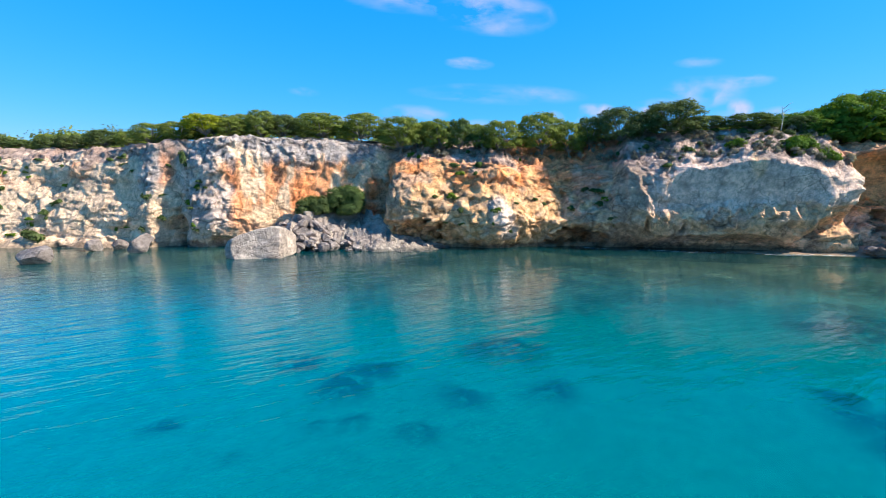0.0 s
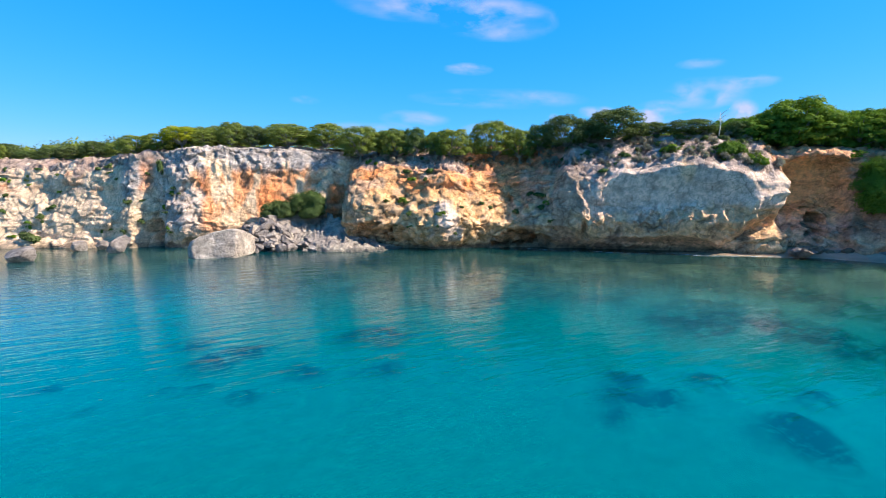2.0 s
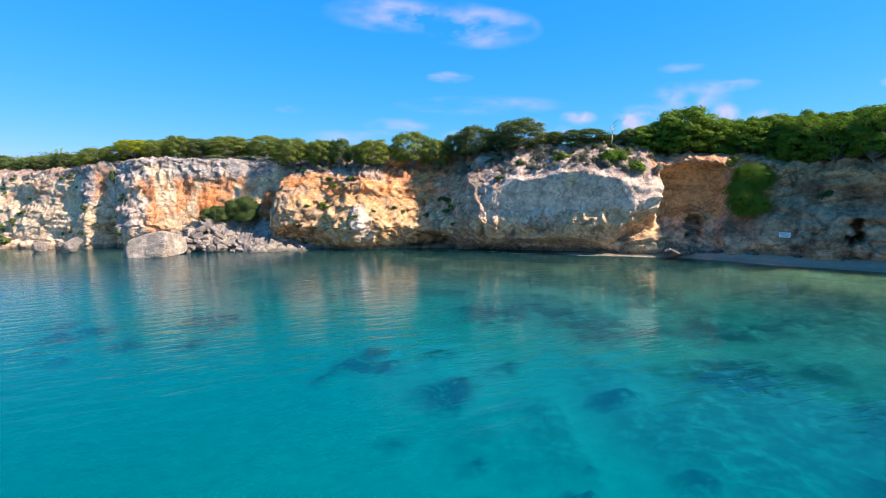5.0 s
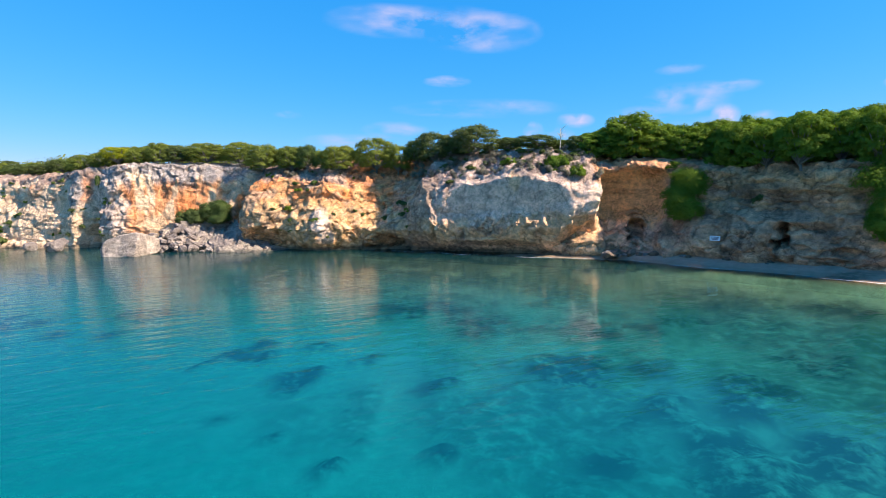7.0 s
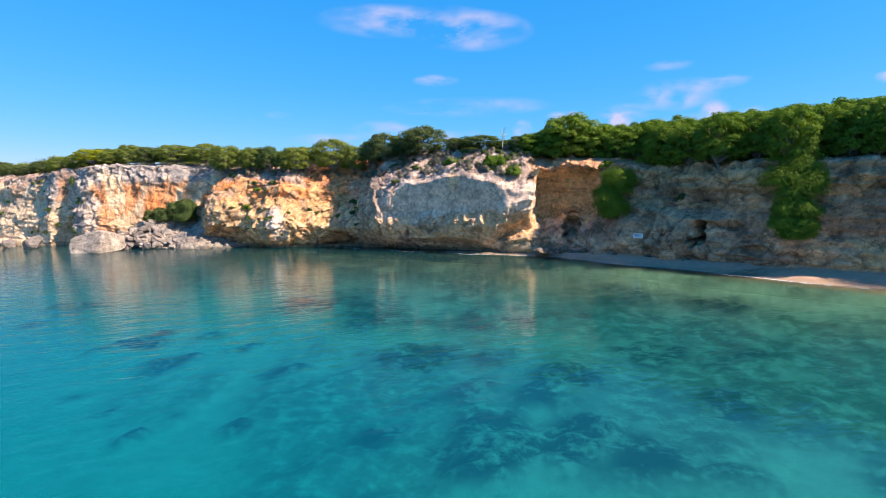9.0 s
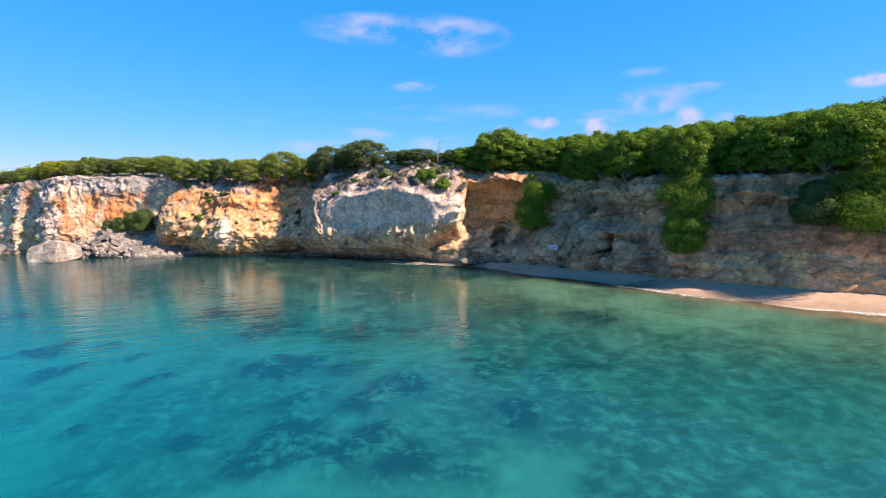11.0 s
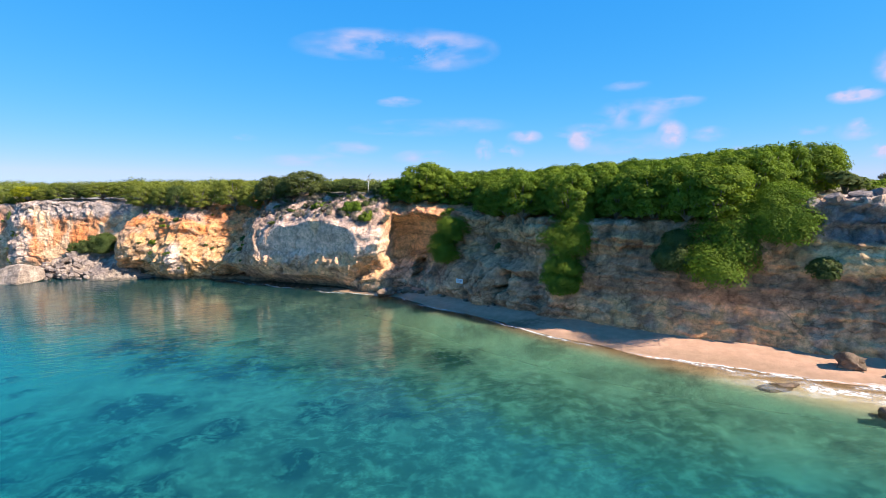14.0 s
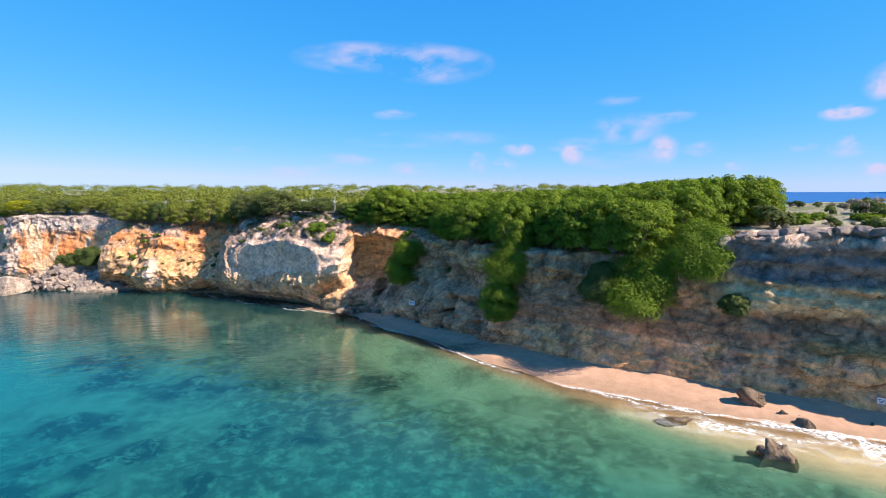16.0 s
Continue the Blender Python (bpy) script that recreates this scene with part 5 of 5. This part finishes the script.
# ---- stones at the foot of the dark wall, and small growth on the slopes ----
for i in range(30):
    x = 46.5 + 16 * rr.random() ** 1.6
    q = on_coast(np.array([x]), -1.0 - rr.uniform(-0.4, 1.1) ** 2)[0]
    w = rr.uniform(0.35, 1.1) * (1.3 if x < 53 else 0.8)
    rock(500 + i, (w * 1.3, w, w * 0.75), (q[0], q[1], 0.42 + 0.15 * w), rr.uniform(0, 360), DARKROCK if i % 3 else BOULDER, "fallen stone on the sand below the cliff", "stone", "stones below the cliff", level=2)
for i in range(70):
    x = rng.uniform(-46, -17) if i < 46 else rng.uniform(0, 26)
    z = rng.uniform(1.0, 9.5)
    plant(shrub_dark if i % 3 else shrub_fresh, on_face(x, z, -0.1) - Vector((0, 0, 0.12)), (rng.uniform(0.6, 1.4), rng.uniform(0.6, 1.3)), "small plants on the slopes")

# ---- sign ----
sign = thing("sign", None, "small white notice board fixed to the dark cliff", "sign", at=Matrix.Translation(on_face(57.0, 2.6, 0.12)) @ Matrix.Rotation(radians(-36), 4, "Z"))


def box(name, size, at, material, parent):
    bm = bmesh.new()
    bmesh.ops.create_cube(bm, size=1)
    for v in bm.verts:
        v.co = Vector((v.co.x * size[0] + at[0], v.co.y * size[1] + at[1], v.co.z * size[2] + at[2]))
    bmesh.ops.bevel(bm, geom=bm.edges[:], offset=0.01, segments=1, affect="EDGES")
    me = bpy.data.meshes.new(name)
    bm.to_mesh(me)
    bm.free()
    return part(name, me, material, parent)


def plain(name, color, rough=0.6):
    n = Nodes(name)
    return n.done(n.principled(n.mix(n.tex(8.0, 4), tuple(c * 0.85 for c in color), color), rough))


SIGNWHITE, SIGNINK, POSTGREY = plain("sign_white", (0.75, 0.76, 0.78)), plain("sign_ink", (0.10, 0.10, 0.14)), plain("post_grey", (0.3, 0.29, 0.27))


def fit_sign(root, w, h):
    """A board with lines of unreadable writing as plain bars, on two battens."""
    box("board", (w, 0.04, h), (0, 0, 0), SIGNWHITE, root)
    for i in range(3):
        box("writing_bar", (w * (0.8, 0.7, 0.55)[i], 0.006, h * 0.09), (0, -0.025, h * (0.22 - 0.22 * i)), SIGNINK, root)
    for x in (-w * 0.32, w * 0.32):
        box("batten", (0.06, 0.3, h * 0.9), (x, 0.18, 0), POSTGREY, root)


fit_sign(sign, 0.95, 0.5)
sign_b = thing("sign", None, "small white notice board at the foot of the cliff", "sign", at=Matrix.Translation((92.6, 16.6, 1.5)) @ Matrix.Rotation(radians(-26), 4, "Z"))
fit_sign(sign_b, 0.42, 0.42)


# ---- clouds ----
def cloud_material():
    n = Nodes("cloud")
    a = n.math("MULTIPLY", n.attr("edge"), n.span(n.tex(0.075, 5, 0.55, None, (0.7, 1, 1.6)), 0.36, 0.68))
    # a lilac glow of its own stands in for sunlight on the cloud
    e = n.add("Emission")
    e.inputs[0].default_value, e.inputs[1].default_value = (0.70, 0.66, 0.94, 1), 0.50
    t = n.add("BsdfTransparent")
    m = n.add("MixShader")
    n.put(m.inputs[0], n.math("MINIMUM", n.math("MULTIPLY", a, 1.3), 0.8))
    n.t.links.new(t.outputs[0], m.inputs[1])
    n.t.links.new(e.outputs[0], m.inputs[2])
    return n.done(m.outputs[0])


CLOUD = cloud_material()
# x, y, z, width, height, thickness
CLOUDS = [
    (42, 170, 61, 34, 11, 0.8), (12, 166, 64, 40, 9, 0.75), (27, 168, 64, 44, 9, 0.75), (88, 149, 30, 16, 4, 0.8),
    (39, 153, 33, 46, 5, 0.7), (29, 151, 41, 13, 3, 0.6), (-16, 134, 29, 7, 2, 0.4), (57, 155, 25, 6, 6, 1.3), (37, 152, 23, 19, 4, 0.6),
    (65, 155, 24, 9, 5, 1.0), (88, 154, 28, 7, 6, 1.2), (70, 155, 29, 11, 4, 0.8), (104, 151, 35, 22, 8, 0.65), (113, 149, 38, 19, 4, 0.65),
    (115, 149, 28, 8, 8, 1.3), (102, 152, 44, 13, 3, 0.3), (101, 152, 26, 30, 6, 0.6), (125, 146, 28, 10, 4, 0.7), (134, 142, 23, 6, 3, 1.0),
    (156, 131, 36, 11, 4, 1.1), (148, 136, 28, 8, 3, 1.0), (157, 131, 27, 9, 5, 1.2), (162, 127, 21, 7, 4, 1.2), (162, 127, 43, 8, 8, 1.2),
    (2, 142, 22, 30, 4, 0.5), (13, 147, 26, 18, 4, 0.5),
]
for i, (x, y, z, w, h, thick) in enumerate(CLOUDS):
    u, v = np.meshgrid(np.linspace(-1, 1, 41), np.linspace(-1, 1, 21), indexing="ij")
    q = np.stack([u.ravel() * 1.6 + 9 * i, v.ravel(), 0 * u.ravel()], 1)
    bulge = fbm(q, 0.9, 3, 400 + i).reshape(u.shape)
    way = Vector((x - 45, y + 15, 0)).normalized()
    side = Vector((way.y, -way.x, 0))
    c = np.stack([x + side.x * u * w * 0.62 + way.x * bulge * h * 0.3, y + side.y * u * w * 0.62 + way.y * bulge * h * 0.3, z + v * h * 0.66 + 0.10 * h * bulge], -1)
    me = grid_mesh("cloud", c)
    value(me, "edge", (np.clip((1 - np.hypot(u, v)) * 1.6, 0, 1) * np.clip(0.75 + 0.7 * bulge, 0, 1) * thick).ravel())
    me.materials.append(CLOUD)
    ob = thing("cloud", me, "thin lilac-white fair-weather cloud in a blue sky", "cloud", "clouds", "structure")
    ob.visible_shadow = False


# ---- far island over the sea ----
def far_island():
    u = np.linspace(0, 1, 60)
    hgt = 6 + 26 * np.clip(np.sin(u * math.pi), 0, 1) * (0.55 + 0.45 * fbm(np.stack([u * 9, 0 * u, 0 * u], 1), 1.0, 4, 600))
    V = np.stack([np.stack([1950 + 620 * u, 2950 - 380 * u, np.full(60, z)], -1) + (np.array((0, 0, 1)) * (hgt * k)[:, None] if k else 0) for z, k in ((-2, 0), (0, 0.6), (0, 1.0))], 1)
    V[:, 2, 1] += 60
    me = grid_mesh("backdrop", V)
    # the blue of the distant haze is put into the hill colour
    n = Nodes("hazy_hill")
    me.materials.append(n.done(n.principled(n.mix(n.tex(0.01, 4), (0.22, 0.36, 0.56), (0.30, 0.44, 0.62)), 1.0)))
    thing("backdrop", me, "faint blue island hills on the sea horizon", "hills", kind="structure")


far_island()
